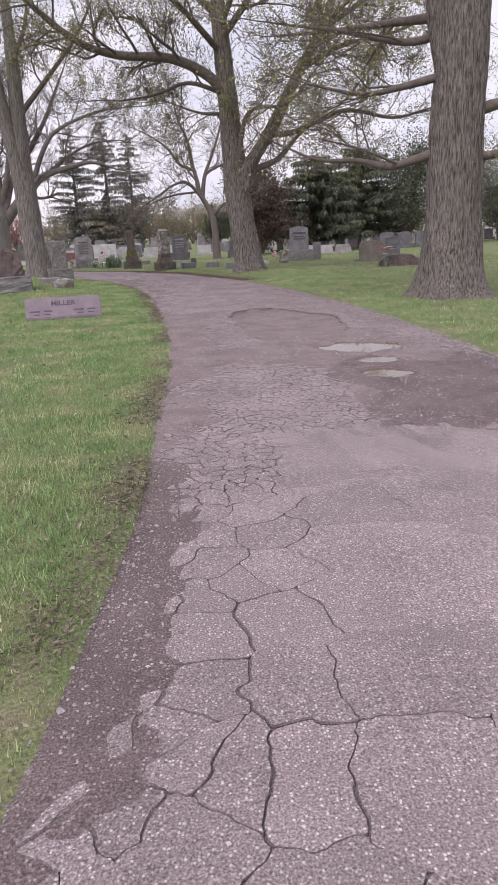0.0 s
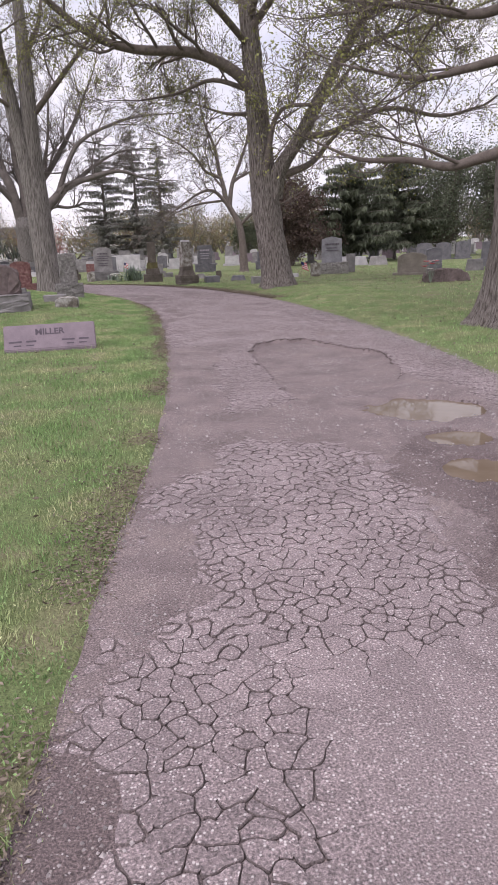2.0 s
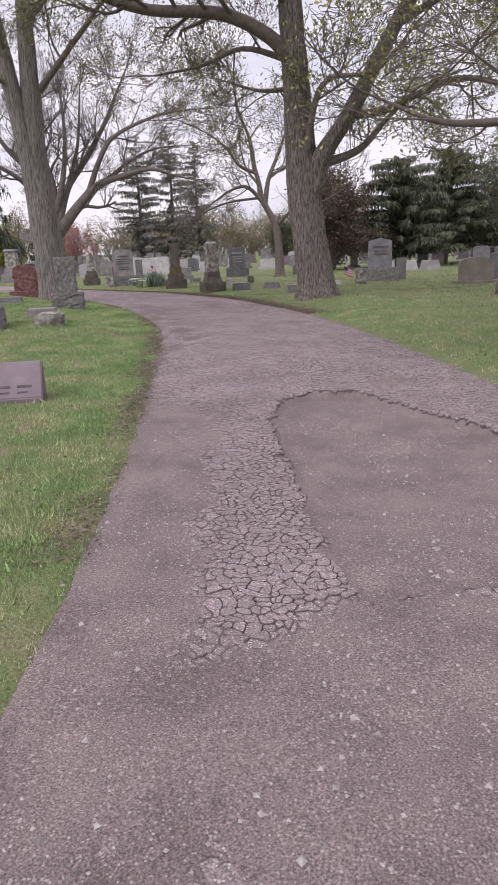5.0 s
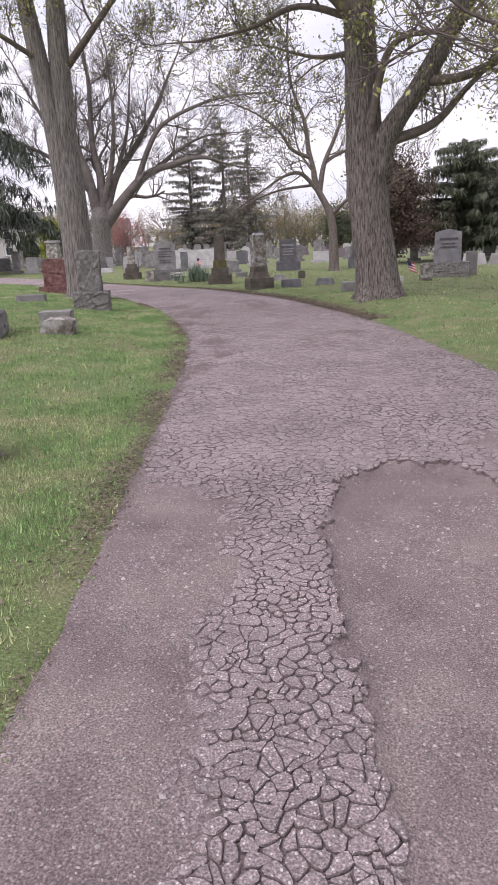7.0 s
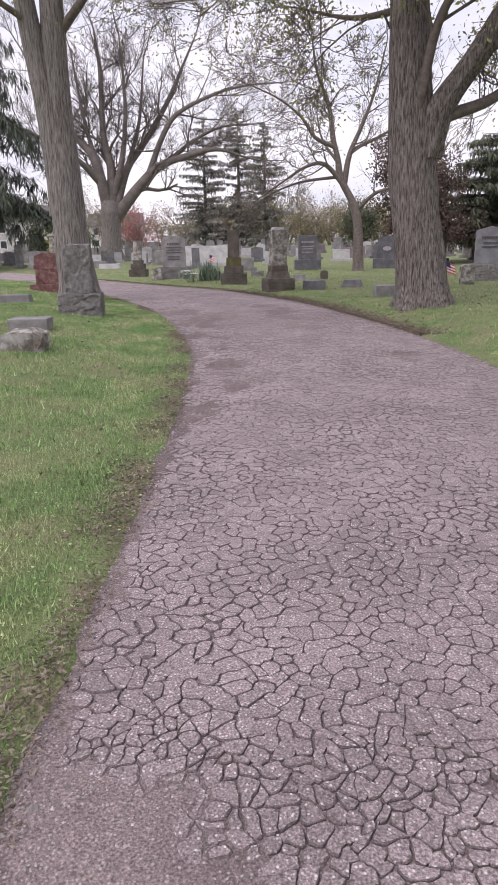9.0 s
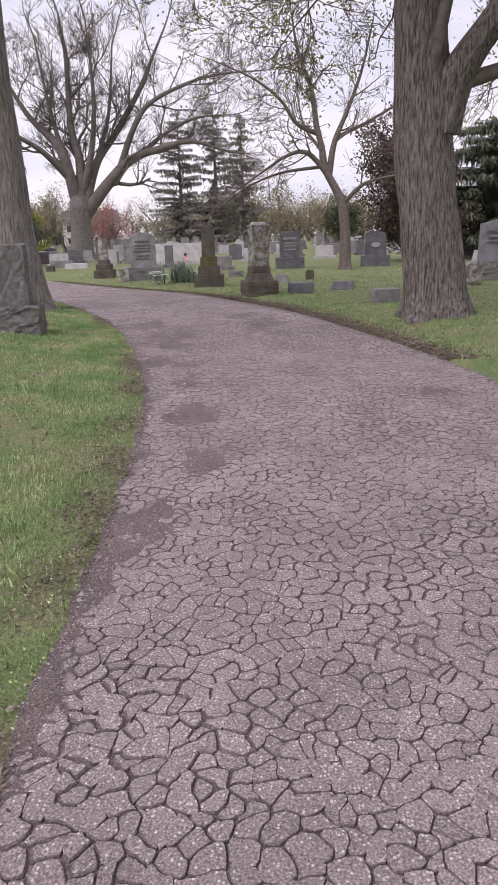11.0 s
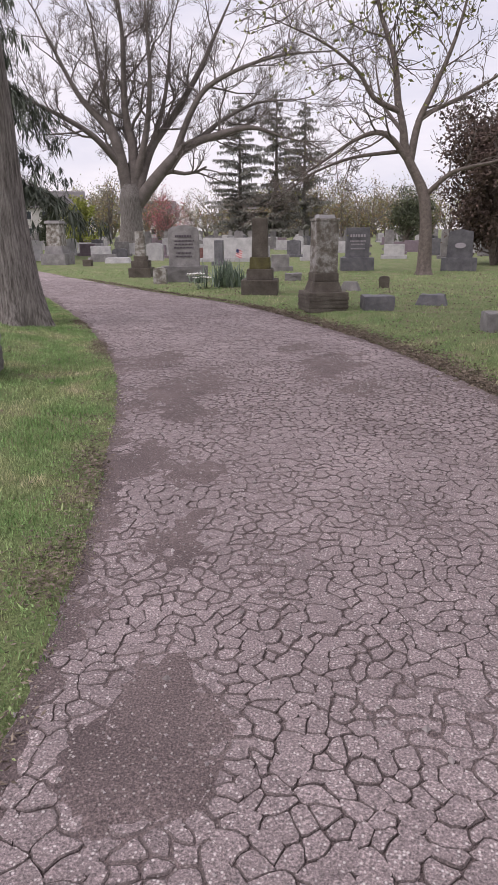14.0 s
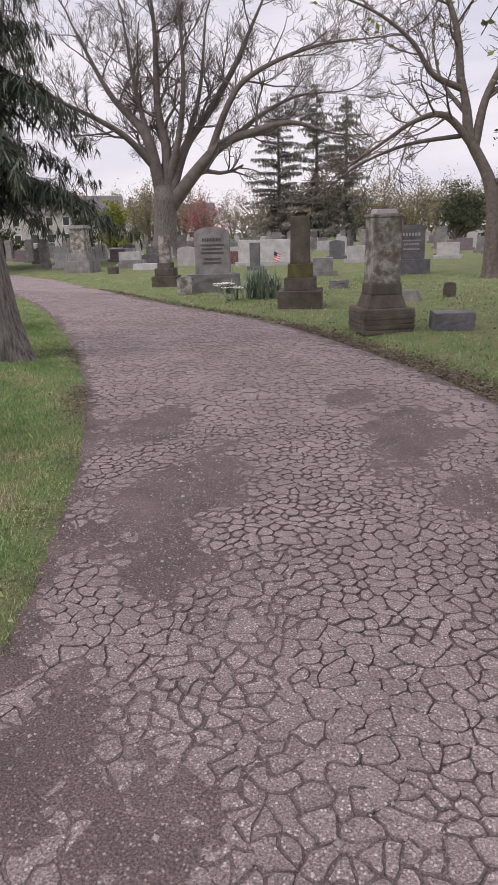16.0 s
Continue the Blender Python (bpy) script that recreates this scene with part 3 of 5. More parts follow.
headstone("wing_stone", 4.62, 36.9, -6, (0.42, 0.3, 0.9), None, M_GRANITE, "narrow grey stone standing behind a larger headstone")
headstone("stump_marker", 2.62, 34.0, 5, (0.4, 0.32, 0.62), None, M_LICHEN, "small upright lichen-covered marker stone", top="round", rough=0.01)
headstone("headstone", 6.6, 32.2, -8, (1.2, 0.38, 0.82), (1.6, 0.6, 0.12), M_TAN, "broad tan-grey headstone on a thin base", top="round")
headstone("headstone", 8.1, 34.5, -8, (0.7, 0.35, 0.95), (0.9, 0.5, 0.12), M_GRANITE_DARK, "dark slate-grey headstone behind a tan one", top="peak")
headstone("boulder_marker", 6.2, 25.4, -5, (1.45, 0.6, 0.42), None, M_ROSE, "low rough reddish boulder marker in the grass", top="round", rough=0.05)
headstone("slant_marker", 9.6, 33.3, -10, (0.75, 0.5, 0.5), None, M_GRANITE, "grey slanted marker stone", taper=0.8)
headstone("slant_marker", 6.1, 19.6, -15, (0.6, 0.4, 0.32), None, M_GRANITE, "grey slanted marker beside a big trunk", taper=0.75)
headstone("block_marker", -1.98, 32.5, 18, (0.6, 0.4, 0.3), None, M_GRANITE_DARK, "low square rock-faced grave marker", rough=0.015)
headstone("flat_marker", -0.88, 33.7, -10, (0.66, 0.4, 0.24), None, M_GRANITE_DARK, "low sloping blue-grey grave marker", taper=0.7, rough=0.015)
headstone("footstone", -2.0, 37.9, 0, (0.28, 0.18, 0.34), None, M_BROWNSTONE, "tiny round-topped brown footstone", top="round")
headstone("plaque_marker", -2.85, 36.9, -12, (0.55, 0.3, 0.25), None, M_GRANITE, "small pale slanted plaque stone in the grass", taper=0.6)
headstone("flat_marker", -4.9, 40.2, 12, (0.5, 0.35, 0.24), None, M_GRANITE, "small rough grey marker behind the obelisks", rough=0.03)
headstone("double_marker", -6.25, 45.5, 8, (0.7, 0.35, 0.45), (1.0, 0.5, 0.2), M_GRANITE, "low grey headstone on a stepped base")
headstone("family_wall_stone", -10.2, 53.6, 6, (3.0, 0.5, 1.0), (3.3, 0.7, 0.2), M_MARBLE, "wide pale family stone behind tall iris leaves")
headstone("pillar_stone", -9.9, 49.8, 6, (0.4, 0.35, 0.95), (0.65, 0.55, 0.2), M_GRANITE_DARK, "narrow dark pillar stone on a small base")
headstone("headstone", -12.7, 56, 8, (1.2, 0.35, 0.65), None, M_RED, "low red granite headstone", rough=0.01)
headstone("headstone", -14.9, 54.8, 8, (0.95, 0.3, 0.95), None, M_MARBLE, "pale round-topped marble headstone", top="round")
headstone("slab_marker", -15.7, 51.6, 12, (1.3, 0.6, 0.3), None, M_MARBLE, "low white slab marker", taper=0.9)
headstone("slab_marker", -17.2, 53.2, 12, (1.5, 0.7, 0.4), None, M_GRANITE, "low pale slanted slab marker", taper=0.8)
headstone("headstone", -17.9, 57.0, 12, (0.9, 0.35, 0.6), None, M_GRANITE_DARK, "small dark headstone far over the lawn", top="round")
headstone("footstone", -15.9, 48.5, 4, (0.4, 0.3, 0.32), None, M_BROWNSTONE, "small brown footstone in the far grass")
headstone("flat_marker", 1.65, 34.2, -10, (0.5, 0.3, 0.18), None, M_MARBLE, "small pale flat marker beside a trunk", taper=0.8)
headstone("block_marker", 0.05, 29.9, 15, (0.55, 0.4, 0.32), None, M_GRANITE, "low grey block marker beside a trunk", rough=0.01)

# stones on the lawn inside the bend
headstone("pedestal_headstone", -6.1, 24.85, 17, (0.54, 0.36, 0.94), (0.84, 0.6, 0.44), M_ROCK, "rock-faced grey headstone on a rough granite base", rough=0.03, base_rough=0.04, taper=0.96)
headstone("boulder_marker", -4.92, 20.2, 10, (0.55, 0.4, 0.28), None, M_LICHEN, "small rounded fieldstone marker in the grass", top="round", rough=0.03)
headstone("flat_marker", -5.75, 22.0, 12, (0.62, 0.4, 0.2), None, M_GRANITE, "low flat grey marker in the grass", rough=0.01)
headstone("flat_marker", -8.6, 26.8, 14, (0.8, 0.4, 0.2), None, M_GRANITE, "low pale sloping marker in the grass", taper=0.9)
headstone("headstone", -10.05, 31.8, 12, (0.8, 0.45, 0.92), (1.15, 0.7, 0.26), M_RED, "rough red granite headstone on a pink base", top="round", rough=0.04, base_rough=0.01)
headstone("headstone", -6.55, 19.5, 16, (1.35, 0.6, 0.72), (1.75, 0.95, 0.42), M_ROSE, "big rock-faced rose-grey headstone on a rough base", top="round", rough=0.05, base_mat=M_GRANITE, base_rough=0.04)
headstone("flat_marker", -5.35, 13.9, 8, (0.6, 0.4, 0.16), None, M_GRANITE_DARK, "small dark flat marker in the grass", rough=0.01)

# the mauve companion stone with its lettering
mil = thing("companion_marker", -3.42, 13.75, 13, "low mauve granite companion marker with engraved lettering", "gravestone")
_bm = bmesh.new()
_w, _d, _h = 1.46, 0.34, 0.43
_p = [(-_d / 2, 0.0), (_d / 2, 0.0), (_d / 2, _h), (_d / 2 - 0.1, _h), (-_d / 2, 0.07)]
_r = [[_bm.verts.new((x, yy, zz)) for yy, zz in _p] for x in (-_w / 2, _w / 2)]
_bm.faces.new(_r[0]), _bm.faces.new(_r[1][::-1])
for i in range(5):
    _bm.faces.new((_r[0][i], _r[1][i], _r[1][(i + 1) % 5], _r[0][(i + 1) % 5]))
bmesh.ops.bevel(_bm, geom=_bm.edges[:], offset=0.012, segments=2, affect="EDGES")
part("die", _bm, M_PINK, mil)
_tilt = math.degrees(math.atan2(_h - 0.07, _d - 0.1))


def lettering(name, text, size, x, up, material, parent, bars=None):
    """Raised lettering on the companion stone's sloping face."""
    foot = Matrix.Translation((0, -_d / 2, 0.07)) @ Euler((radians(_tilt), 0, 0)).to_matrix().to_4x4()
    if bars:
        bm = bmesh.new()
        for bx, bw, bh in bars:
            bmesh.ops.create_cube(bm, size=1, matrix=Matrix.Translation((x + bx, up, 0.0)) @ Matrix.Diagonal((bw, bh, 0.006, 1)))
        me = bpy.data.meshes.new(name)
        bm.to_mesh(me)
        bm.free()
    else:
        cu = bpy.data.curves.new(name, "FONT")
        cu.body, cu.size, cu.extrude, cu.align_x, cu.align_y, cu.offset = text, size, 0.003, "CENTER", "CENTER", 0.004
        tmp = new(name, cu)
        me = bpy.data.meshes.new_from_object(tmp.evaluated_get(bpy.context.evaluated_depsgraph_get()))
        bpy.data.objects.remove(tmp)
        me.transform(Matrix.Translation((x, up, 0)))
    me.transform(foot)
    me.materials.clear()
    me.materials.append(material)
    ob = new(name, me)
    ob.parent = parent
    return ob


lettering("surname", "MILLER", 0.15, 0.0, 0.30, M_LETTER, mil)
for sx in (-0.42, 0.42):
    for bar, up in (((-0.13, 0.2, 0.03), 0.14), ((0.12, 0.16, 0.03), 0.14), ((-0.1, 0.12, 0.022), 0.07), ((0.1, 0.12, 0.022), 0.07)):
        lettering("inscription", "", 0, sx, up, M_LETTER, mil, [bar])

for _x, _y, _w, _m, _lb in ((6.3, 46.2, 1.3, M_MARBLE, "pale slanted marker on the far lawn"), (7.4, 45.2, 1.2, M_GRANITE, "grey slanted marker on the far lawn"), (5.4, 47.5, 0.9, M_MARBLE, "low pale marker before dark evergreens")):
    headstone("slant_marker", _x, _y, -10, (_w, 0.6, 0.55), None, _m, _lb, taper=0.75)
headstone("headstone", 11.4, 36.6, -12, (0.9, 0.4, 0.8), (1.2, 0.6, 0.4), M_GRANITE_DARK, "dark headstone on a stout base at the lawn's far side", taper=0.95)
_insc = thing("oval_plaque", 0.53, 45.88, -4, "pale oval name plate fixed on a dark headstone", "plaque", z=gz(0.54, 46.1) + 0.95)
_bm = bmesh.new()
bmesh.ops.create_cone(_bm, cap_ends=True, segments=20, radius1=1, radius2=1, depth=0.03, matrix=Matrix.Diagonal((0.2, 1, 0.1, 1)) @ Euler((radians(90), 0, 0)).to_matrix().to_4x4())
part("plate", _bm, M_PALELETTER, _insc)


# ---- trees ----
class Wood:
    """Gathers tubes into one mesh."""

    def __init__(self):
        self.v, self.f, self.tips = [], [], []

    def tube(self, pts, radii, sides=4):
        base, ref = len(self.v), None
        for i, p in enumerate(pts):
            a = pts[min(i + 1, len(pts) - 1)] - pts[max(i - 1, 0)]
            a = a / (np.linalg.norm(a) + 1e-9)
            if ref is None:
                ref = np.array((1.0, 0, 0)) if abs(a[0]) < 0.8 else np.array((0, 1.0, 0))
            u = ref - a * (ref @ a)
            u /= np.linalg.norm(u) + 1e-9
            w, ref = np.cross(a, u), u
            for k in range(sides):
                t = 2 * math.pi * k / sides
                self.v.append(p + radii[i] * (math.cos(t) * u + math.sin(t) * w))
        for i in range(len(pts) - 1):
            for k in range(sides):
                q, r = base + i * sides, (k + 1) % sides
                self.f.append((q + k, q + r, q + sides + r, q + sides + k))
        self.f.append(tuple(base + (len(pts) - 1) * sides + k for k in range(sides)))

    def branch(self, p, d, length, r, level, rng, lift=0.06, kids=(5, 5, 5), thin=0.006, spread=0.8):
        n = 4 if level > 0 else 3
        pts, p = [p], p.copy()
        for _ in range(n):
            d = d + rng.normal(0, 0.2, 3) + (0, 0, lift)
            d = d / np.linalg.norm(d)
            p = p + d * length / n
            pts.append(p)
        radii = np.linspace(r, max(r * 0.4, thin * 0.8), n + 1)
        self.tube(pts, radii, 5 if r > 0.03 else 3)
        if level > 0:
            for _ in range(kids[level - 1]):
                t = rng.uniform(0.2, 1.0) * n
                i = min(int(t), n - 1)
                q = pts[i] + (pts[i + 1] - pts[i]) * (t - i)
                side = rng.normal(0, 1, 3)
                side -= d * (side @ d)
                side /= np.linalg.norm(side)
                self.branch(q, d + side * spread * rng.uniform(0.7, 1.3), length * rng.uniform(0.4, 0.68), max(radii[i] * 0.55, thin), level - 1, rng, lift, kids, thin, spread)
        else:
            self.tips += pts[-2:]

    def limb(self, pts, r0, r1, rng, level=2, every=0.8, length=1.8, lift=0.06, kids=(4, 5, 5), start=0.25, sides=8, spread=0.8, thin=0.006):
        c = spline([tuple(p) for p in pts], 5)
        radii = np.linspace(r0, r1, len(c))
        self.tube(list(c), radii, sides)
        seg = np.linalg.norm(np.diff(c, axis=0), axis=1)
        total = seg.sum()
        for t in np.arange(start * total, total, every / 2 + every * rng.random() / 2):
            t = min(t * rng.uniform(0.96, 1.04), total * 0.999)
            i = min(np.searchsorted(np.cumsum(seg), t), len(seg) - 1)
            d = c[i + 1] - c[i]
            d /= np.linalg.norm(d)
            side = rng.normal(0, 1, 3)
            side -= d * (side @ d)
            side /= np.linalg.norm(side)
            self.branch(c[i], d * 0.6 + side * spread, length * rng.uniform(0.6, 1.3), max(radii[i] * 0.42, 0.015), level, rng, lift, kids, thin, spread)
        d = c[-1] - c[-2]
        self.branch(c[-1], d / np.linalg.norm(d), length, r1, level, rng, lift, kids, thin, spread)


def trunk_mesh(name, pts, radii, parent, material, seed, ridge=0.055, sides=72, step=0.07, flare=5, label=""):
    """A furrowed trunk: rings along a spline, ridges running up it, buttresses at the foot."""
    c = spline([tuple(p) for p in pts], 40)
    rr = np.interp(np.arange(len(c)) / 40.0, range(len(radii)), radii)
    pick = [0]
    for i in range(1, len(c)):
        if np.linalg.norm(c[i] - c[pick[-1]]) > step:
            pick.append(i)
    c, rr = c[pick], rr[pick]
    ang = np.linspace(0, 2 * math.pi, sides, endpoint=False)
    A, Zz = np.meshgrid(ang, c[:, 2])
    wob = 0.5 * vnoise(A * 2, Zz * 0.9 + seed * 7, 1.0)
    ridges = np.abs(2 * vnoise((A + wob) * sides / 14.0 + seed, Zz * 0.8, 1.0) - 1)
    fine = vnoise(A * sides / 5.0, Zz * 4.0 + seed, 1.0)
    foot = np.exp(-np.maximum(Zz - c[0, 2], 0) / 0.35)
    R = rr[:, None] * (1 + ridge * (0.9 * ridges + 0.5 * fine - 0.6) + foot * 0.16 * np.cos(flare * A + seed + wob) + 0.05 * np.cos(2 * A + seed))
    X, Y = c[:, None, 0] + R * np.cos(A), c[:, None, 1] + R * np.sin(A)
    n = len(c)
    v = np.stack([X, Y, np.broadcast_to(c[:, None, 2], X.shape)], -1).reshape(-1, 3)
    i = np.arange(n * sides).reshape(n, sides)
    j = np.roll(i, -1, axis=1)
    f = np.stack([i[:-1], j[:-1], j[1:], i[1:]], -1).reshape(-1, 4).tolist()
    f.append(i[-1].tolist())
    return link_mesh(name, v, f, material, parent, label, smooth=True)


def leaf_quads(centres, per, size, spread, rng, flat=0.0, ratio=0.55):
    """Small leaf quads scattered round the given points."""
    c = np.repeat(np.asarray(centres), per, axis=0)
    n = len(c)
    c = c + rng.normal(0, spread, (n, 3))
    u = rng.normal(0, 1, (n, 3))
    u[:, 2] *= 1 - flat
    u /= np.linalg.norm(u, axis=1, keepdims=True)
    w = np.cross(u, rng.normal(0, 1, (n, 3)))
    w /= np.linalg.norm(w, axis=1, keepdims=True)
    s = (size * rng.uniform(0.6, 1.4, n))[:, None]
    return np.stack([c - u * s, c - w * s * ratio, c + u * s, c + w * s * ratio], 1)


def tree_frame(x, y, rvec, z=None):
    r = np.array((rvec[0], rvec[1], 0.0))
    f = np.array((-rvec[1], rvec[0], 0.0))
    return lambda a, b, h: a * r + b * f + np.array((0, 0, h))


def bare_tree(name, x, y, label, trunks, limbs, rvec=(1, 0), seed=1, leaf=None, group="", bark=None, ridge=0.055, level=2, every=0.8, length=1.8, kids=(4, 5, 5), thin=0.006, lift=0.06, twig=None):
    """trunks: (points (a, b, h), radii); limbs: (points, r0, r1). a runs across, b away, h up, from the tree's foot."""
    rng = np.random.default_rng(seed)
    t = thing(name, x, y, 0, label, "tree", group, sink=0.06)
    P = tree_frame(x, y, rvec)
    for k, (pts, radii) in enumerate(trunks):
        trunk_mesh("trunk" if k == 0 else "stem", [P(*q) for q in pts], radii, t, bark or M_BARK, seed + k, ridge)
    tips = []
    for pts, r0, r1 in limbs:
        w = Wood()
        w.limb([P(*q) for q in pts], r0, r1, rng, level, every, length, lift, kids, thin=thin)
        link_mesh("limb", w.v, w.f, twig or M_TWIG, t, smooth=True)
        tips += w.tips
    if leaf:
        mat, share, per, size, spread = leaf
        tips = np.array(tips)
        tips = tips[rng.random(len(tips)) < share]
        tri_soup("young_foliage", leaf_quads(tips, per, size, spread, rng), mat, t, "sparse young spring leaves")
    return t


# the forked oak beside the drive
bare_tree("forked_oak", 0.64, 26.6, "old furrowed oak with a forked trunk and sparse yellow-green leaves", [
    ([(0.08, 0, 0), (0.04, 0, 0.5), (-0.14, 0, 1.8), (-0.29, 0, 3.2), (-0.42, 0, 5.4), (-0.54, 0, 7.2), (-0.68, 0, 9.6), (-0.6, 0.2, 12.5)], [0.66, 0.54, 0.47, 0.46, 0.36, 0.31, 0.24, 0.12]),
    ([(-0.05, -0.05, 2.9), (0.22, -0.1, 3.8), (0.88, -0.2, 4.7), (1.42, -0.3, 5.6), (2.16, -0.3, 6.9), (2.98, -0.3, 8.2), (3.7, -0.2, 10.2)], [0.3, 0.3, 0.25, 0.22, 0.2, 0.16, 0.09])], [
    ([(-0.5, -0.1, 6.1), (-1.1, -0.3, 6.75), (-2.33, -0.5, 7.3), (-4.12, -0.8, 7.42), (-5.38, -1.1, 7.8), (-6.55, -1.4, 8.7), (-7.4, -1.6, 9.5)], 0.2, 0.07),
    ([(-0.55, -0.1, 6.2), (-1.87, 0.4, 6.7), (-3.1, 0.8, 6.45), (-4.5, 1.1, 6.35)], 0.09, 0.03),
    ([(0.98, -0.2, 4.8), (1.91, -0.6, 4.8), (3.56, -1.0, 5.34), (5.2, -1.3, 5.0), (6.4, -1.5, 5.2)], 0.12, 0.03),
    ([(0.2, -0.15, 3.6), (1.27, 0.3, 4.0), (2.0, 0.7, 4.75), (2.9, 1.0, 5.6)], 0.13, 0.04),
    ([(-0.2, -0.3, 3.8), (0.07, -0.6, 5.1), (0.5, -0.9, 5.56), (1.6, -1.3, 5.6), (2.6, -1.5, 6.6)], 0.1, 0.03),
    ([(-0.6, 0.1, 8.6), (-1.8, 0.3, 9.8), (-3.0, 0.8, 11.4), (-4, 1, 13)], 0.14, 0.04),
    ([(-0.6, -0.1, 7.9), (0.6, -0.8, 9.2), (1.4, -1.6, 10.8), (2, -2, 12.5)], 0.13, 0.04),
    ([(2.1, -0.3, 6.8), (3.6, 0.2, 7.6), (5.4, 0.6, 8.0), (7.0, 0.9, 8.6)], 0.11, 0.03),
    ([(2.9, -0.3, 8.1), (2.7, -0.9, 9.6), (2.6, -1.4, 11.5)], 0.1, 0.03),
    ([(-0.6, 0.2, 9.2), (-0.9, 1.5, 10.6), (-0.9, 3, 12)], 0.14, 0.04),
    ([(-0.6, 0, 7.5), (-2, -2, 8.6), (-3.5, -4, 9.2), (-4.6, -6, 9.6)], 0.12, 0.03),
    ([(2.2, -0.3, 7.0), (3.0, -2.4, 7.8), (4.2, -4.4, 8.4)], 0.11, 0.03),
    ([(-0.6, 0, 8.3), (0.2, -2.5, 9.2), (0.8, -5, 9.6)], 0.12, 0.03),
    ([(2.9, -0.3, 8.0), (4.8, -1.5, 8.8), (7, -2.5, 9.2)], 0.1, 0.03),
    ([(-0.5, 0.2, 5.6), (-1.6, 1.6, 5.9), (-3.0, 3, 6.6)], 0.08, 0.02),
    ([(3.3, 0, 9.2), (4.6, 0.6, 10.4), (6.2, 1, 11.2)], 0.1, 0.03)],
    (1.0, -0.03), 11, (M_BUD, 0.8, 3, 0.034, 0.2), level=3, every=0.75, length=1.9, kids=(4, 5, 5), ridge=0.09, thin=0.007)

# the big trunk on the lawn across the drive
bare_tree("old_oak", 4.68, 14.75, "huge straight oak trunk with deeply furrowed bark", [
    ([(0, 0, 0), (0.0, 0, 0.4), (0, 0, 1.5), (-0.01, 0, 3.6), (0.04, 0, 4.7), (0.14, 0, 7), (0.3, 0, 10), (0.4, 0, 13)], [1.0, 0.78, 0.6, 0.55, 0.52, 0.4, 0.28, 0.14]),
    ([(-0.1, -0.1, 4.1), (-0.36, -0.14, 5.0), (-0.48, -0.2, 5.9), (-0.7, -0.2, 8.5), (-1.0, 0, 11)], [0.3, 0.24, 0.24, 0.2, 0.1])], [
    ([(-0.3, -0.1, 2.95), (-0.8, -0.1, 2.84), (-1.35, 0, 2.75), (-2.0, 0.1, 2.91), (-2.9, 0.2, 3.0), (-3.6, 0.2, 3.3)], 0.11, 0.02),
    ([(-0.3, -0.1, 4.35), (-1.1, -0.2, 4.2), (-1.9, -0.3, 4.12), (-3.0, -0.4, 4.4)], 0.09, 0.02),
    ([(-0.4, 0, 5.1), (-1.1, 0.3, 5.1), (-2.4, 0.6, 5.5), (-4.0, 0.8, 5.9)], 0.1, 0.02),
    ([(-0.6, 0, 6.5), (-2.0, -0.5, 7.0), (-3.6, -1.0, 7.2), (-5.5, -1.2, 7.8)], 0.13, 0.03),
    ([(0.45, 0, 3.7), (1.4, 0.4, 4.0), (2.6, 0.6, 4.8)], 0.12, 0.03),
    ([(0.4, 0, 2.8), (1.2, -0.4, 2.9), (2.4, -0.6, 3.4)], 0.1, 0.02),
    ([(0.2, 0, 8), (1.6, 0.5, 9.4), (3, 1, 11.5)], 0.16, 0.04),
    ([(0.1, 0.2, 7), (0.4, 2, 8.2), (0.4, 4, 9.6)], 0.16, 0.04),
    ([(-0.6, 0, 6.0), (-1.8, -1.2, 6.5), (-3.2, -2.4, 6.8)], 0.1, 0.02),
    ([(-0.4, 0, 5.4), (-1.6, 1.2, 5.7), (-3.0, 2.4, 6.0), (-4.6, 3.4, 6.3)], 0.1, 0.02),
    ([(-0.8, 0, 9), (-2.4, 0.8, 10.4), (-3.8, 1.2, 12)], 0.13, 0.03)],
    (0.95, -0.30), 23, (M_BUD, 0.7, 3, 0.027, 0.16), level=3, every=0.8, length=1.5, kids=(3, 4, 4), ridge=0.1)

# the leaning twin-stemmed maple behind the rock-faced headstone
bare_tree("twin_stemmed_maple", -8.05, 29.3, "leaning twin-stemmed maple with smooth grey bark", [
    ([(0, 0, 0), (0.0, 0, 0.4), (-0.08, 0, 1.5), (-0.1, 0, 3.4), (-0.1, 0, 5), (0.0, 0, 8), (0.1, 0.3, 12)], [0.58, 0.5, 0.43, 0.38, 0.31, 0.24, 0.12]),
    ([(-0.25, 0, 2.2), (-0.3, 0, 4), (-0.55, 0, 6.2), (-0.95, 0, 9), (-1.6, 0, 12)], [0.28, 0.3, 0.26, 0.2, 0.1])], [
    ([(0.1, 0, 6.4), (1.2, -0.5, 7.6), (2.4, -0.9, 9), (3.4, -1.2, 10.8)], 0.12, 0.03),
    ([(-0.9, 0, 8.6), (-2.2, 0.5, 9.8), (-3.6, 1.0, 11.4)], 0.12, 0.03),
    ([(0.0, 0, 8.2), (0.8, 0.9, 9.8), (1.2, 1.8, 12)], 0.12, 0.03),
    ([(-0.7, 0, 7.5), (-0.8, -1.2, 9), (-0.6, -2.4, 10.5)], 0.12, 0.03),
    ([(-0.6, -0.1, 6.6), (-1.9, -0.6, 7.3), (-3.0, -1.0, 7.9)], 0.08, 0.02)],
    (0.93, 0.37), 37, (M_BUD, 0.7, 3, 0.036, 0.2), level=3, every=1.0, length=1.8, kids=(4, 4, 4), ridge=0.05, bark=M_BARK_GREY)

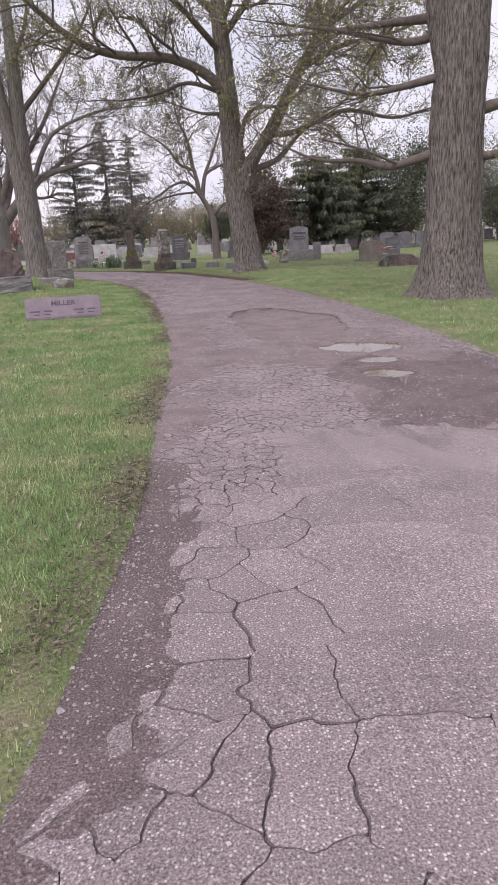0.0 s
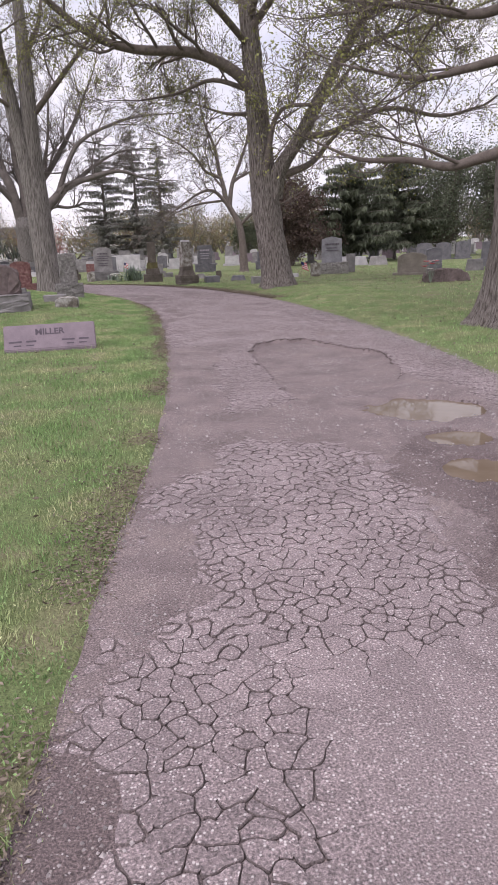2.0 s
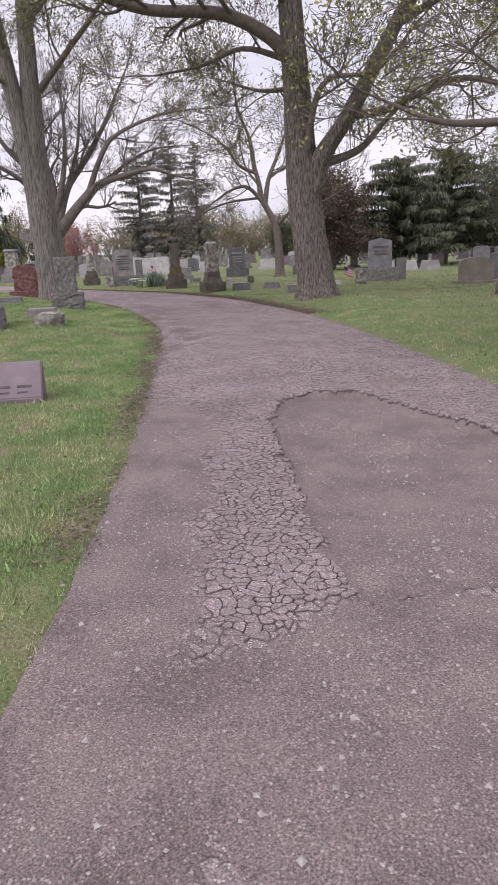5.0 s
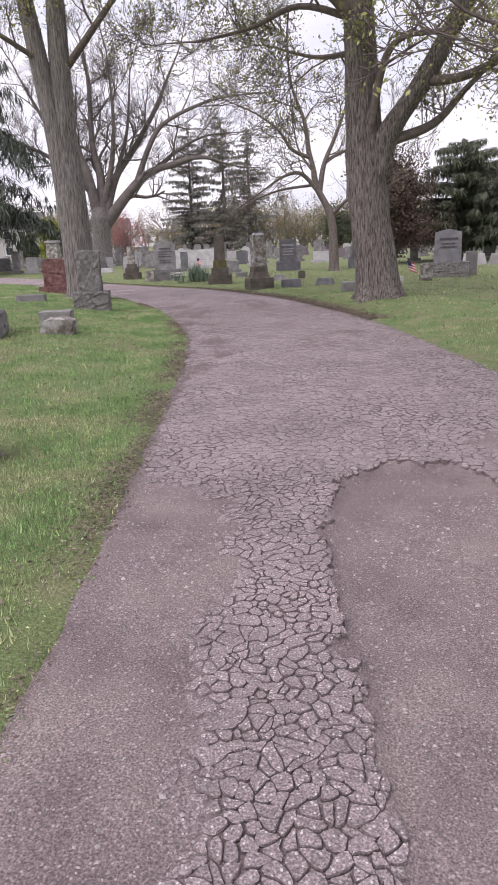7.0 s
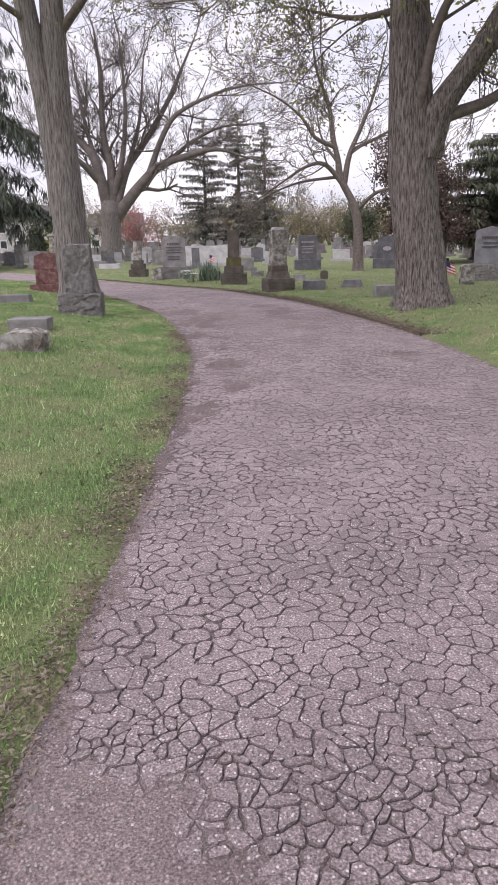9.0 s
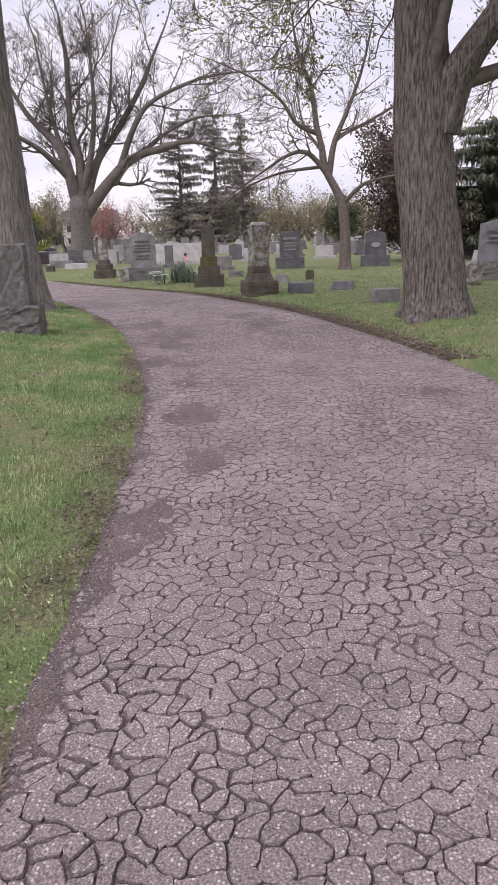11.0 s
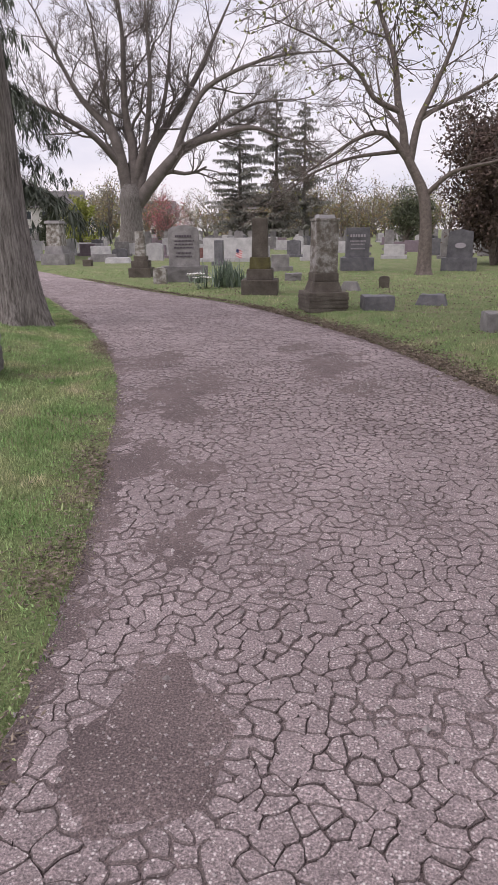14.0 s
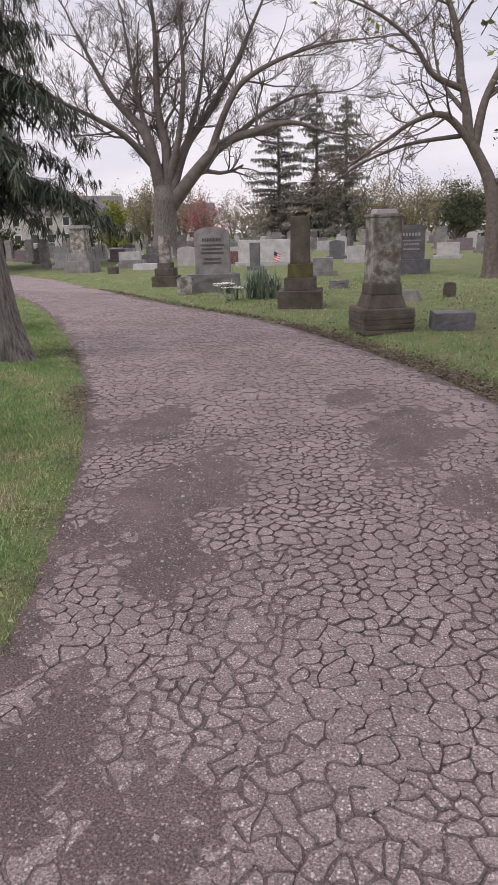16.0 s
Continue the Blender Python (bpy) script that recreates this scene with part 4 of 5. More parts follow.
# the wide bare maple beyond the bend
bare_tree("spreading_maple", -22.9, 72.0, "wide spreading bare maple with a massive short trunk", [
    ([(-0.4, 0, 0), (-0.35, 0, 0.8), (-0.2, 0, 2.6), (-0.15, 0, 4.2), (-0.2, 0, 5.2)], [1.4, 1.0, 0.86, 0.92, 0.6])], [
    ([(-0.3, 0, 4.2), (-1.1, 0, 8.4), (-2.15, 0.5, 9.9), (-3.8, 1, 11.8), (-6.1, 1.5, 16.4)], 0.55, 0.08),
    ([(-0.8, 0, 6.5), (-2.6, -1, 8.4), (-4.6, -1.5, 9.6), (-7.5, -2, 11.0), (-9.5, -2, 13)], 0.28, 0.06),
    ([(0.1, 0, 4.6), (0.2, 0.3, 7.9), (-0.24, 0.4, 10.6), (-0.11, 0, 15.3), (-0.36, 0, 18.5)], 0.5, 0.08),
    ([(0.3, 0, 5.6), (1.32, -0.5, 9.05), (1.75, -1, 12.8), (1.62, -1, 18)], 0.34, 0.07),
    ([(0.4, 0, 4.6), (1.67, 0.5, 7.9), (3.48, 1, 10.2), (5.7, 1.4, 13.5), (7.0, 1.5, 16), (8.3, 1.5, 18.5)], 0.42, 0.07),
    ([(0.3, 0, 3.7), (2.2, -0.4, 5.9), (4.2, -0.8, 7.77), (6.4, -1, 8.6), (9.4, -1.2, 9.25), (12, -1.4, 8.6)], 0.6, 0.08),
    ([(3.4, -0.6, 7.2), (4.74, -1, 10.2), (6.1, -1.4, 12), (9, -1.8, 13.4), (12, -2, 14.2), (16, -2, 14.6)], 0.3, 0.05),
    ([(4.8, -0.8, 8), (7.5, 0, 10), (10.5, 1, 11.4), (14, 1.6, 11.8)], 0.2, 0.05),
    ([(-0.2, 0.5, 4.6), (-1, 2.5, 8), (-1.6, 5, 12)], 0.36, 0.06),
    ([(-1.0, 0, 8), (-1.8, 0.3, 12), (-2.4, 0.4, 17)], 0.25, 0.06),
    ([(1.6, 0.5, 7.8), (2.9, 0, 11.5), (3.6, -0.4, 16.5)], 0.25, 0.06)],
    (0.92, 0.38), 41, None, level=3, every=1.5, length=3.6, kids=(5, 5, 5), thin=0.013, lift=0.1, ridge=0.04, bark=M_BARK_GREY, twig=M_FARTWIG)

# the slim open tree among the stones
bare_tree("slim_tree", -0.8, 43.6, "slim open-crowned tree with brownish bark among gravestones", [
    ([(0, 0, 0), (0, 0, 0.3), (-0.05, 0, 1.8), (-0.24, 0, 2.85), (-0.84, 0, 4.0), (-0.99, 0, 4.8), (-1.19, 0, 5.6)], [0.36, 0.26, 0.21, 0.2, 0.17, 0.13, 0.11])], [
    ([(-0.6, 0, 3.6), (-1.5, -0.3, 4.58), (-2.33, -0.5, 4.52), (-3.33, -0.8, 3.9), (-4.6, -1, 3.1)], 0.12, 0.02),
    ([(-1.19, 0, 5.5), (-1.41, 0.1, 6.95), (-1.93, 0.2, 8.3), (-2.2, 0.2, 9.8)], 0.12, 0.03),
    ([(-1.1, 0, 5.3), (-1.94, -0.4, 5.68), (-2.53, -0.7, 6.5), (-3.47, -1.1, 7.2), (-4.8, -1.4, 7.8)], 0.1, 0.02),
    ([(-0.7, 0, 3.8), (-0.5, 0.2, 5.0), (-0.04, 0.4, 6.1), (0.5, 0.5, 7.5), (0.9, 0.6, 9.2)], 0.14, 0.03),
    ([(-0.1, 0, 2.7), (0.6, -0.3, 3.3), (1.2, -0.4, 3.5), (2.2, -0.6, 3.7), (3.4, -0.7, 4.3)], 0.1, 0.02),
    ([(-0.4, 0.3, 5.2), (0.9, 0.7, 5.8), (2.2, 1, 6.6), (3.2, 1.2, 7.8)], 0.08, 0.02),
    ([(-1.0, 0.2, 4.7), (-1.8, 1.2, 5.8), (-2.2, 2.2, 7.2)], 0.08, 0.02),
    ([(-0.9, 0, 4.1), (-2.6, -0.4, 3.9), (-4.0, -0.5, 3.4), (-5.2, -0.5, 2.6)], 0.07, 0.015)],
    (1.0, -0.04), 53, (M_BUD, 0.05, 2, 0.045, 0.1), bark=M_TWIG, level=2, every=0.55, length=1.4, kids=(5, 5, 4), thin=0.009)


def conifer(x, y, h, r, label, mat, seed, skirt=1.5, gap=0.0, droop=0.35, density=1.0, name="spruce", sag=0.0, big=1.0, full=0.75, strands=0.0):
    """A trunk, whorls of sagging boughs and sprays of needles hung along them."""
    rng = np.random.default_rng(seed)
    t = thing(name, x, y, 0, label, "conifer", "", sink=0.05)
    w = Wood()
    w.tube([np.array((0, 0, 0.0)), np.array((0.05, 0, h * 0.5)), np.array((0, 0, h))], [0.018 * h, 0.011 * h, 0.02], 8)
    link_mesh("trunk", w.v, w.f, M_BARK, t, smooth=True)
    b, spots = Wood(), []
    z = skirt
    while z < h * 0.98:
        f = 1 - (z - skirt) / (h - skirt)
        for _ in range(max(3, int(7 * (1 - gap)))):
            if rng.random() < gap:
                continue
            a = rng.uniform(0, 2 * math.pi)
            L = r * (f ** full) * rng.uniform(0.6, 1.1) + 0.2
            pts = [np.array((math.cos(a) * L * s, math.sin(a) * L * s, z + L * (0.18 * s - droop * s * s))) for s in (0, 0.33, 0.66, 1.0)]
            b.tube(pts, [0.03, 0.022, 0.015, 0.006], 3)
            for s in np.linspace(0.12, 1, max(4, int(L * 5 * density))):
                k = min(int(s * 3), 2)
                q = pts[k] + (pts[k + 1] - pts[k]) * (s * 3 - k)
                spots.append((q, L * 0.2 * (1.15 - s) + 0.1))
        z += max(0.28, h * 0.028)
    link_mesh("branching", b.v, b.f, M_TWIG, t)
    c = np.array([q for q, _ in spots])
    s = np.array([q for _, q in spots])
    per = 9
    c, s = np.repeat(c, per, 0), np.repeat(s, per)
    n = len(c)
    side = rng.normal(0, 1, (n, 3)) * (1, 1, 0.25)
    side /= np.linalg.norm(side, axis=1, keepdims=True)
    hang = np.repeat(strands * rng.random(n // per) ** 3, per)
    c = c + np.repeat(rng.normal(0, 0.16 * strands, (n // per, 3)), per, 0) - np.array((0, 0, 1.0)) * (hang * rng.random(n))[:, None]
    end = c + side * (s * rng.uniform(0.6, 1.5, n))[:, None] - np.array((0, 0, 1.0)) * ((0.15 + sag) * rng.uniform(0.3, 1.4, n))[:, None]
    wide = np.cross(side, (0, 0, 1.0))
    wide /= np.linalg.norm(wide, axis=1, keepdims=True) + 1e-6
    wd = big * (0.028 + 0.02 * s)[:, None] * rng.uniform(0.6, 1.4, (n, 1))
    mid = (c + end) / 2
    tri_soup("needle_foliage", np.stack([c, mid + wide * wd, end, mid - wide * wd], 1), mat, t, "drooping sprays of needles")
    return t


conifer(-27.2, 55.5, 22, 8.2, "tall dark Norway spruce with hanging drooping sprays", M_NEEDLE_DARK, 61, skirt=3.8, gap=0.3, droop=0.5, density=2.0, sag=0.5, big=1.0, strands=1.3)
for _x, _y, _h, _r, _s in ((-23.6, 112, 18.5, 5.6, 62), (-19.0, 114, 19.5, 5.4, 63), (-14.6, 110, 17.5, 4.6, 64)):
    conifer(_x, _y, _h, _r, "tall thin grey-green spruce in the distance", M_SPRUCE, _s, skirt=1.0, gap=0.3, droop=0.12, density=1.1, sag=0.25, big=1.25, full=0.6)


def clump_bush(name, x, y, h, r, mat, seed, label, leaf=0.09, count=5000, category="shrub", stem=0.12, lobes=9, skirt=0.1, ragged=0.2):
    """Several stems and a crown of leaf clumps with an uneven outline."""
    rng = np.random.default_rng(seed)
    t = thing(name, x, y, 0, label, category, "", sink=0.05)
    w = Wood()
    cents = []
    for k in range(lobes):
        a, rad = rng.uniform(0, 2 * math.pi), r * 0.75 * math.sqrt(rng.random())
        z = h * (skirt + (0.88 - skirt) * rng.random())
        rad *= 1.1 - 0.55 * z / h
        end = np.array((rad * math.cos(a), rad * math.sin(a), z))
        w.limb([np.array((0.0, 0, 0)), end * (0.3, 0.3, 0.5), end], stem, 0.03, rng, 1, 0.9, r * 0.5, 0.05, (4, 4, 4), 0.3, 5)
        cents.append((end, r * rng.uniform(0.28, 0.5)))
    link_mesh("branching", w.v, w.f, M_TWIG, t)
    tips = np.array(w.tips)
    pts = [tips[rng.integers(0, len(tips), count // 2)] + rng.normal(0, r * ragged * 0.35, (count // 2, 3))]
    for c, s in cents:
        u = rng.normal(0, 1, (count // (2 * lobes), 3))
        u /= np.linalg.norm(u, axis=1, keepdims=True)
        u *= (rng.random(len(u)) ** 0.4)[:, None] * s * (1 + ragged * rng.normal(0, 0.6, (len(u), 1)))
        pts.append(c + u * (1, 1, 0.85))
    pts = np.concatenate(pts)
    pts[:, 2] = np.abs(pts[:, 2])
    tri_soup("foliage", leaf_quads(pts, 1, leaf, 0.02, rng), mat, t)
    return t


clump_bush("bronze_yew", 2.3, 50.5, 6.8, 3.0, M_BRONZE, 71, "dense bronze-brown shrub behind gravestones", 0.075, 30000, lobes=18)
conifer(6.6, 52.5, 6.8, 4.0, "dark layered hemlock behind gravestones", M_YEW, 72, skirt=1.0, gap=0.12, droop=0.12, density=2.2, name="hemlock", sag=0.2, big=0.85, full=0.34)
conifer(10.4, 55.5, 7.7, 3.6, "dark layered hemlock behind gravestones", M_YEW, 73, skirt=1.2, gap=0.12, droop=0.12, density=2.0, name="hemlock", sag=0.2, big=0.85, full=0.34)
for _x, _y, _h, _r, _s in ((14.4, 56.5, 8.6, 3.3, 74), (18.8, 58, 9, 3.5, 75), (23.5, 60, 9, 3.6, 76), (28.5, 60, 9.5, 3.8, 77)):
    clump_bush("yew_tree", _x, _y, _h, _r, M_YEW, _s, "dark evergreen yew with an open shaded trunk", 0.08, 22000, "tree", 0.2, 24, 0.25, 0.32)
clump_bush("red_maple", -30.6, 101.7, 6.2, 3.4, M_REDLEAF, 81, "small crimson-leaved tree in the distance", 0.09, 2600, "tree", 0.12, 10, 0.3, 0.4)
clump_bush("yellow_shrub", -33.4, 84, 4.2, 2.2, M_YELLOWLEAF, 82, "round yellow-green shrub in the distance", 0.12, 5000)
clump_bush("dark_juniper", -31.4, 74, 3.6, 1.3, M_NEEDLE, 83, "dark upright juniper in the distance", 0.12, 4000)
clump_bush("olive_shrub", -37.5, 70.4, 5.6, 2.2, M_NEEDLE, 84, "dark olive evergreen beyond the drive", 0.14, 5000)
clump_bush("flat_pine", -1.5, 78, 3.6, 2.6, M_NEEDLE, 85, "low flat-topped dark pine in the distance", 0.09, 9000, "tree", 0.2, 8, 0.6)

# distant woods
_rng = np.random.default_rng(90)
_wood = Wood()
for _k in range(170):
    _x = -150 + 260 * (_k + _rng.random()) / 170
    _y = 128 + _rng.uniform(0, 75)
    _h = _rng.uniform(4.5, 10.5)
    _o = np.array((_x, _y, 0.0))
    for _q in range(4):
        _e = _o + (_rng.normal(0, 2.4), _rng.normal(0, 1.5), _h * _rng.uniform(0.5, 0.9))
        _wood.limb([_o, _o * 0.5 + _e * 0.5 + (0, 0, 0.6), _e], 0.2, 0.05, _rng, 1, 1.5, 2.4, 0.12, (5, 5, 5), 0.25, 4, thin=0.03)
woods = tagged(link_mesh("distant_woods", _wood.v, _wood.f, M_FARTWIG), "far belt of bare and budding trees", "woods", kind="stuff")
_tips = np.array(_wood.tips)
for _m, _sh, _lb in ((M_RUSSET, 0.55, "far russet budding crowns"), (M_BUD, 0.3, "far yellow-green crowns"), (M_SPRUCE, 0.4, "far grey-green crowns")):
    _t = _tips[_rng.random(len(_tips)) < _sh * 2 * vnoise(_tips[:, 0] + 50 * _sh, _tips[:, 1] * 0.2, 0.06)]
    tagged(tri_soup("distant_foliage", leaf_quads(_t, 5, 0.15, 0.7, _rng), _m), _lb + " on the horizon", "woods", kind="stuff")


# ---- cracked asphalt: broken pieces lying on the bed ----
def slab(x, y):
    """The nearly whole slab on the drive's outer half."""
    return (x > 0.25 + 0.05 * np.sin(y * 2.3)) & (y < 5.2 - 0.25 * np.sin(x * 3))


def piece_size(x, y):
    """Usual width of the asphalt pieces here."""
    if y < 5.2:
        return 0.8 if slab(x, y) else (0.14 if y < 3.6 else 0.066)
    if y < 8.3:
        return 0.066 if x < 1.25 else 0.1
    if y < 13.8:
        return 0.04
    if y < 17:
        return 0.062
    return 0.07 if y < 27 else 0.12


def squash(x, y):
    return 0.35 if y < 3.6 else (0.7 if y < 5 else (0.85 if y < 18 else 0.95))


_rng = np.random.default_rng(101)
_cand = []
for _k in range(len(_ml) - 1):
    if 0.9 < _ml[_k][1] < 41:
        _st = np.linalg.norm(_ml[_k + 1] - _ml[_k])
        for _q in range(int(_st * 2 * np.linalg.norm(_mh[_k]) * 1000) + 1):
            _u, _a = _rng.uniform(-0.985, 0.985), _rng.random()
            _p = _ml[_k] + (_ml[_k + 1] - _ml[_k]) * _a + _u * _mh[_k]
            _cand.append((_p[0], _p[1]))
_rng.shuffle(_cand)
_cells, _seeds = {}, []
for _x, _st, _y0 in ((-0.25, 0.3, 0.85), (0.075, 0.42, 0.77), (0.39, 0.5, 0.57)):  # long wheel-track cracks near the start
    for _y in np.arange(_y0, 3.9, _st):
        _p = (_x + _rng.normal(0, 0.012), _y + _rng.normal(0, 0.02))
        _cells.setdefault((int(_p[0] / 0.25), int(_p[1] / 0.25)), []).append(_p)
        _seeds.append(_p)
for _x, _y in _cand:
    _s = piece_size(_x, _y) * (0.65 + 0.95 * _rng.random() ** 1.3)
    _sq = squash(_x, _y)
    if -0.4 < _x < 0.72 and _y < 3.9 and _rng.random() < 0.985:
        continue
    _ci, _cj = int(_x / 0.25), int(_y / 0.25)
    _rch = 4 if _s > 0.4 else 1
    _ok = True
    for _i in range(_ci - _rch, _ci + _rch + 1):
        for _j in range(_cj - _rch - 1, _cj + _rch + 2):
            for _px, _py in _cells.get((_i, _j), ()):
                if (_px - _x) ** 2 + ((_py - _y) * _sq) ** 2 < _s * _s * 0.8:
                    _ok = False
                    break
            if not _ok:
                break
        if not _ok:
            break
    if _ok:
        _cells.setdefault((_ci, _cj), []).append((_x, _y))
        _seeds.append((_x, _y))
_seeds = np.array(sorted(_seeds, key=lambda q: q[1]))


def clip_cell(poly, mx, my, nx, ny, tag):
    """The part of a polygon on the near side of the line through (mx, my) with the normal (nx, ny); each corner carries the neighbour across the edge that it begins."""
    out = []
    for k in range(len(poly)):
        (ax, ay, ta), (bx, by, _) = poly[k], poly[(k + 1) % len(poly)]
        da, db = (ax - mx) * nx + (ay - my) * ny, (bx - mx) * nx + (by - my) * ny
        if da <= 0:
            out.append((ax, ay, ta))
        if (da < 0 < db) or (db < 0 < da):
            t = da / (da - db)
            out.append((ax + (bx - ax) * t, ay + (by - ay) * t, tag if da < 0 else ta))
    return out


_polys = []
for _k in range(len(_seeds)):
    _x, _y = _seeds[_k]
    _w0, _w1 = np.searchsorted(_seeds[:, 1], (_y - 1.0, _y + 1.0))
    _d2 = ((_seeds[_w0:_w1] - _seeds[_k]) ** 2).sum(1)
    _near = np.argpartition(_d2, min(24, len(_d2) - 1))[:24]
    _near = _w0 + _near[np.argsort(_d2[_near])][1:]
    _b = 0.9
    _poly = [(_x - _b, _y - _b, -1), (_x + _b, _y - _b, -1), (_x + _b, _y + _b, -1), (_x - _b, _y + _b, -1)]
    for _n in _near:
        _nx, _ny = _seeds[_n] - _seeds[_k]
        _poly = clip_cell(_poly, _x + _nx / 2, _y + _ny / 2, _nx, _ny, int(_n))
        if len(_poly) < 3:
            break
    if len(_poly) >= 3:
        _polys.append((_k, _poly))


def crack_of(k, n):
    """Openness of the crack between two neighbouring cells: below 0 it never opened."""
    a, b = min(k, n), max(k, n)
    return ((a * 73856093) ^ (b * 19349663)) % 1009 / 1009 - 0.25


def outline_of(k, poly):
    """A cell's worn outline and the crumbled rim's width along it."""
    pts, openness = [], []
    pitch = 0.016 if poly[0][1] < 24 else 0.03
    for q in range(len(poly)):
        (ax, ay, tag), (bx, by, _) = poly[q], poly[(q + 1) % len(poly)]
        n = max(1, int(math.hypot(bx - ax, by - ay) / pitch))
        c = crack_of(k, tag)
        if ay < 3.9:
            c = max(c, 0.72) if (abs(by - ay) > 1.5 * abs(bx - ax) and bx < 0.35) or (ax > -0.15 and abs(ay + by - 3.64) < 0.1) else c - 0.12
        for i in range(n):
            pts.append((ax + (bx - ax) * i / n, ay + (by - ay) * i / n))
            openness.append(c)
    p, op = np.array(pts), np.array(openness)
    x, y = p[:, 0], p[:, 1]
    p = p + 0.05 * np.stack([vnoise(x, y, 11.0) - 0.5, vnoise(x + 31, y, 11.0) - 0.5], -1)
    p = p + 0.02 * np.stack([vnoise(x, y + 5, 31.0) - 0.5, vnoise(x + 17, y, 31.0) - 0.5], -1)
    p = 0.6 * p + 0.2 * np.roll(p, 1, 0) + 0.2 * np.roll(p, -1, 0)
    p = p + 0.007 * np.stack([vnoise(x, y + 7, 90.0) - 0.5, vnoise(x + 13, y, 90.0) - 0.5], -1)
    near = np.where(slab(x, y), 0.25, np.where(y < 5, 0.7, np.where((y > 8.3) & (y < 13.8), 0.7, np.where(y > 17, 0.8, 1.0))))
    drift = 0.3 + 1.5 * vnoise(x + 3, y, 1.7) ** 1.8
    o = np.clip(op, 0, 1) * near * drift
    o = np.where(slab(x, y) & (op < 0.6) & (np.abs(y - 1.82) > 0.06), 0.0, o)
    gap = np.where(o > 0, 0.0005 + 0.0045 * o ** 1.5, -0.0012)
    rim = np.where(o > 0, 0.0016 + 0.0062 * o * (0.5 + vnoise(x, y, 23.0)), 0.0)
    c = p.mean(0)
    d = p - c
    r = np.linalg.norm(d, axis=1, keepdims=True) + 1e-6
    return c, c + d * np.maximum(0.4, 1 - gap[:, None] / r * 1.15), rim


_big_v, _big_f, _big_m, _own = [], [], [], 0
_outs = [outline_of(k, q) for k, q in _polys]
_cent = np.array([c for c, _, _ in _outs])
_cd, _cs = road_fields(_cent[:, 0], _cent[:, 1])
_dl, _dr = lateral(_cent[:, 0], _cent[:, 1])
_flat = np.concatenate([o for _, o, _ in _outs])
_home = np.repeat(_cent, [len(o) for _, o, _ in _outs], axis=0)
_by = np.flatnonzero((_flat[:, 0] > -0.6) & (_flat[:, 0] < 2.3) & (_flat[:, 1] > 9) & (_flat[:, 1] < 14.8))
for _ in range(5):  # no piece hangs out over the pothole
    _by = _by[pothole(_flat[_by, 0], _flat[_by, 1], wander(_flat[_by, 0], _flat[_by, 1])) > 0.2]
    _flat[_by] = _home[_by] + 0.78 * (_flat[_by] - _home[_by])
_fz, _fs = road_z(_flat[:, 0], _flat[:, 1])
_at = 0
for _k, (_c, _o, _rim) in enumerate(_outs):
    _n = len(_o)
    _z, _so, _o = _fz[_at:_at + _n], _fs[_at:_at + _n], _flat[_at:_at + _n]
    _at += _n
    if _cs[_k] > 0.93 or _cd[_k] > 0.02 or max(_dl[_k], _dr[_k]) > -0.03 - 0.06 * _rng.random():
        continue
    _z = np.maximum(_z, -0.012) - 0.009 * _so ** 1.5 - (0.0025 + 0.018 * _so.mean() * (1 - _so.mean())) * _rng.random()
    _tx, _ty = _rng.normal(0, 0.012, 2) * min(1.0, (0.06 / np.abs(_o - _c).max()) ** 2)
    _z = _z + (_o[:, 0] - _c[0]) * _tx + (_o[:, 1] - _c[1]) * _ty
    _rad = np.linalg.norm(_o - _c, axis=1, keepdims=True) + 1e-6
    _in = _c + (_o - _c) * np.maximum(0.45, 1 - (_rim[:, None] + 0.016 * _so[:, None]) / _rad)
    _low = _z - np.minimum(0.011, 0.001 + 1.1 * _rim)
    _v = [(_o[i, 0], _o[i, 1], _z[i] - 0.05) for i in range(_n)] + [(_o[i, 0], _o[i, 1], _low[i]) for i in range(_n)] + [(_in[i, 0], _in[i, 1], _z[i]) for i in range(_n)]
    _f, _m = [tuple(range(2 * _n, 3 * _n))], [0]
    for i in range(_n):
        j = (i + 1) % _n
        _f += [(i, j, _n + j, _n + i), (_n + i, _n + j, 2 * _n + j, 2 * _n + i)]
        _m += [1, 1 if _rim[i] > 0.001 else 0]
    if 5.2 < _c[1] < 8.0 and _own < 300 and -0.6 < _c[0] < 1.1:
        _own += 1
        _ob = link_mesh("asphalt_piece", _v, _f, M_ASPHALT, road)
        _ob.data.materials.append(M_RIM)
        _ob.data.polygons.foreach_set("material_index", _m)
    else:
        _b0 = len(_big_v)
        _big_v += _v
        _big_f += [tuple(_b0 + i for i in q) for q in _f]
        _big_m += _m
_ob = tagged(link_mesh("asphalt_pieces", _big_v, _big_f, M_ASPHALT, road), "cracked mauve-grey asphalt pieces", kind="stuff")
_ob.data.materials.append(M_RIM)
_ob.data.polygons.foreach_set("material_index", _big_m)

# the unbroken asphalt beyond the bend
_far = [k for k in range(len(_ml)) if _ml[k][1] > 40.5]
_fu = np.linspace(-0.98, 0.98, 30)
_fx = _ml[_far][:, None, 0] + _fu[None] * _mh[_far][:, None, 0]
_fy = _ml[_far][:, None, 1] + _fu[None] * _mh[_far][:, None, 1]
tagged(grid_mesh("asphalt_sheet", _fx, _fy, 0.004 + 0.02 * (vnoise(_fx, _fy, 1.0) - 0.6), M_ASPHALT), "worn asphalt of the drive beyond the bend", "road", kind="structure")

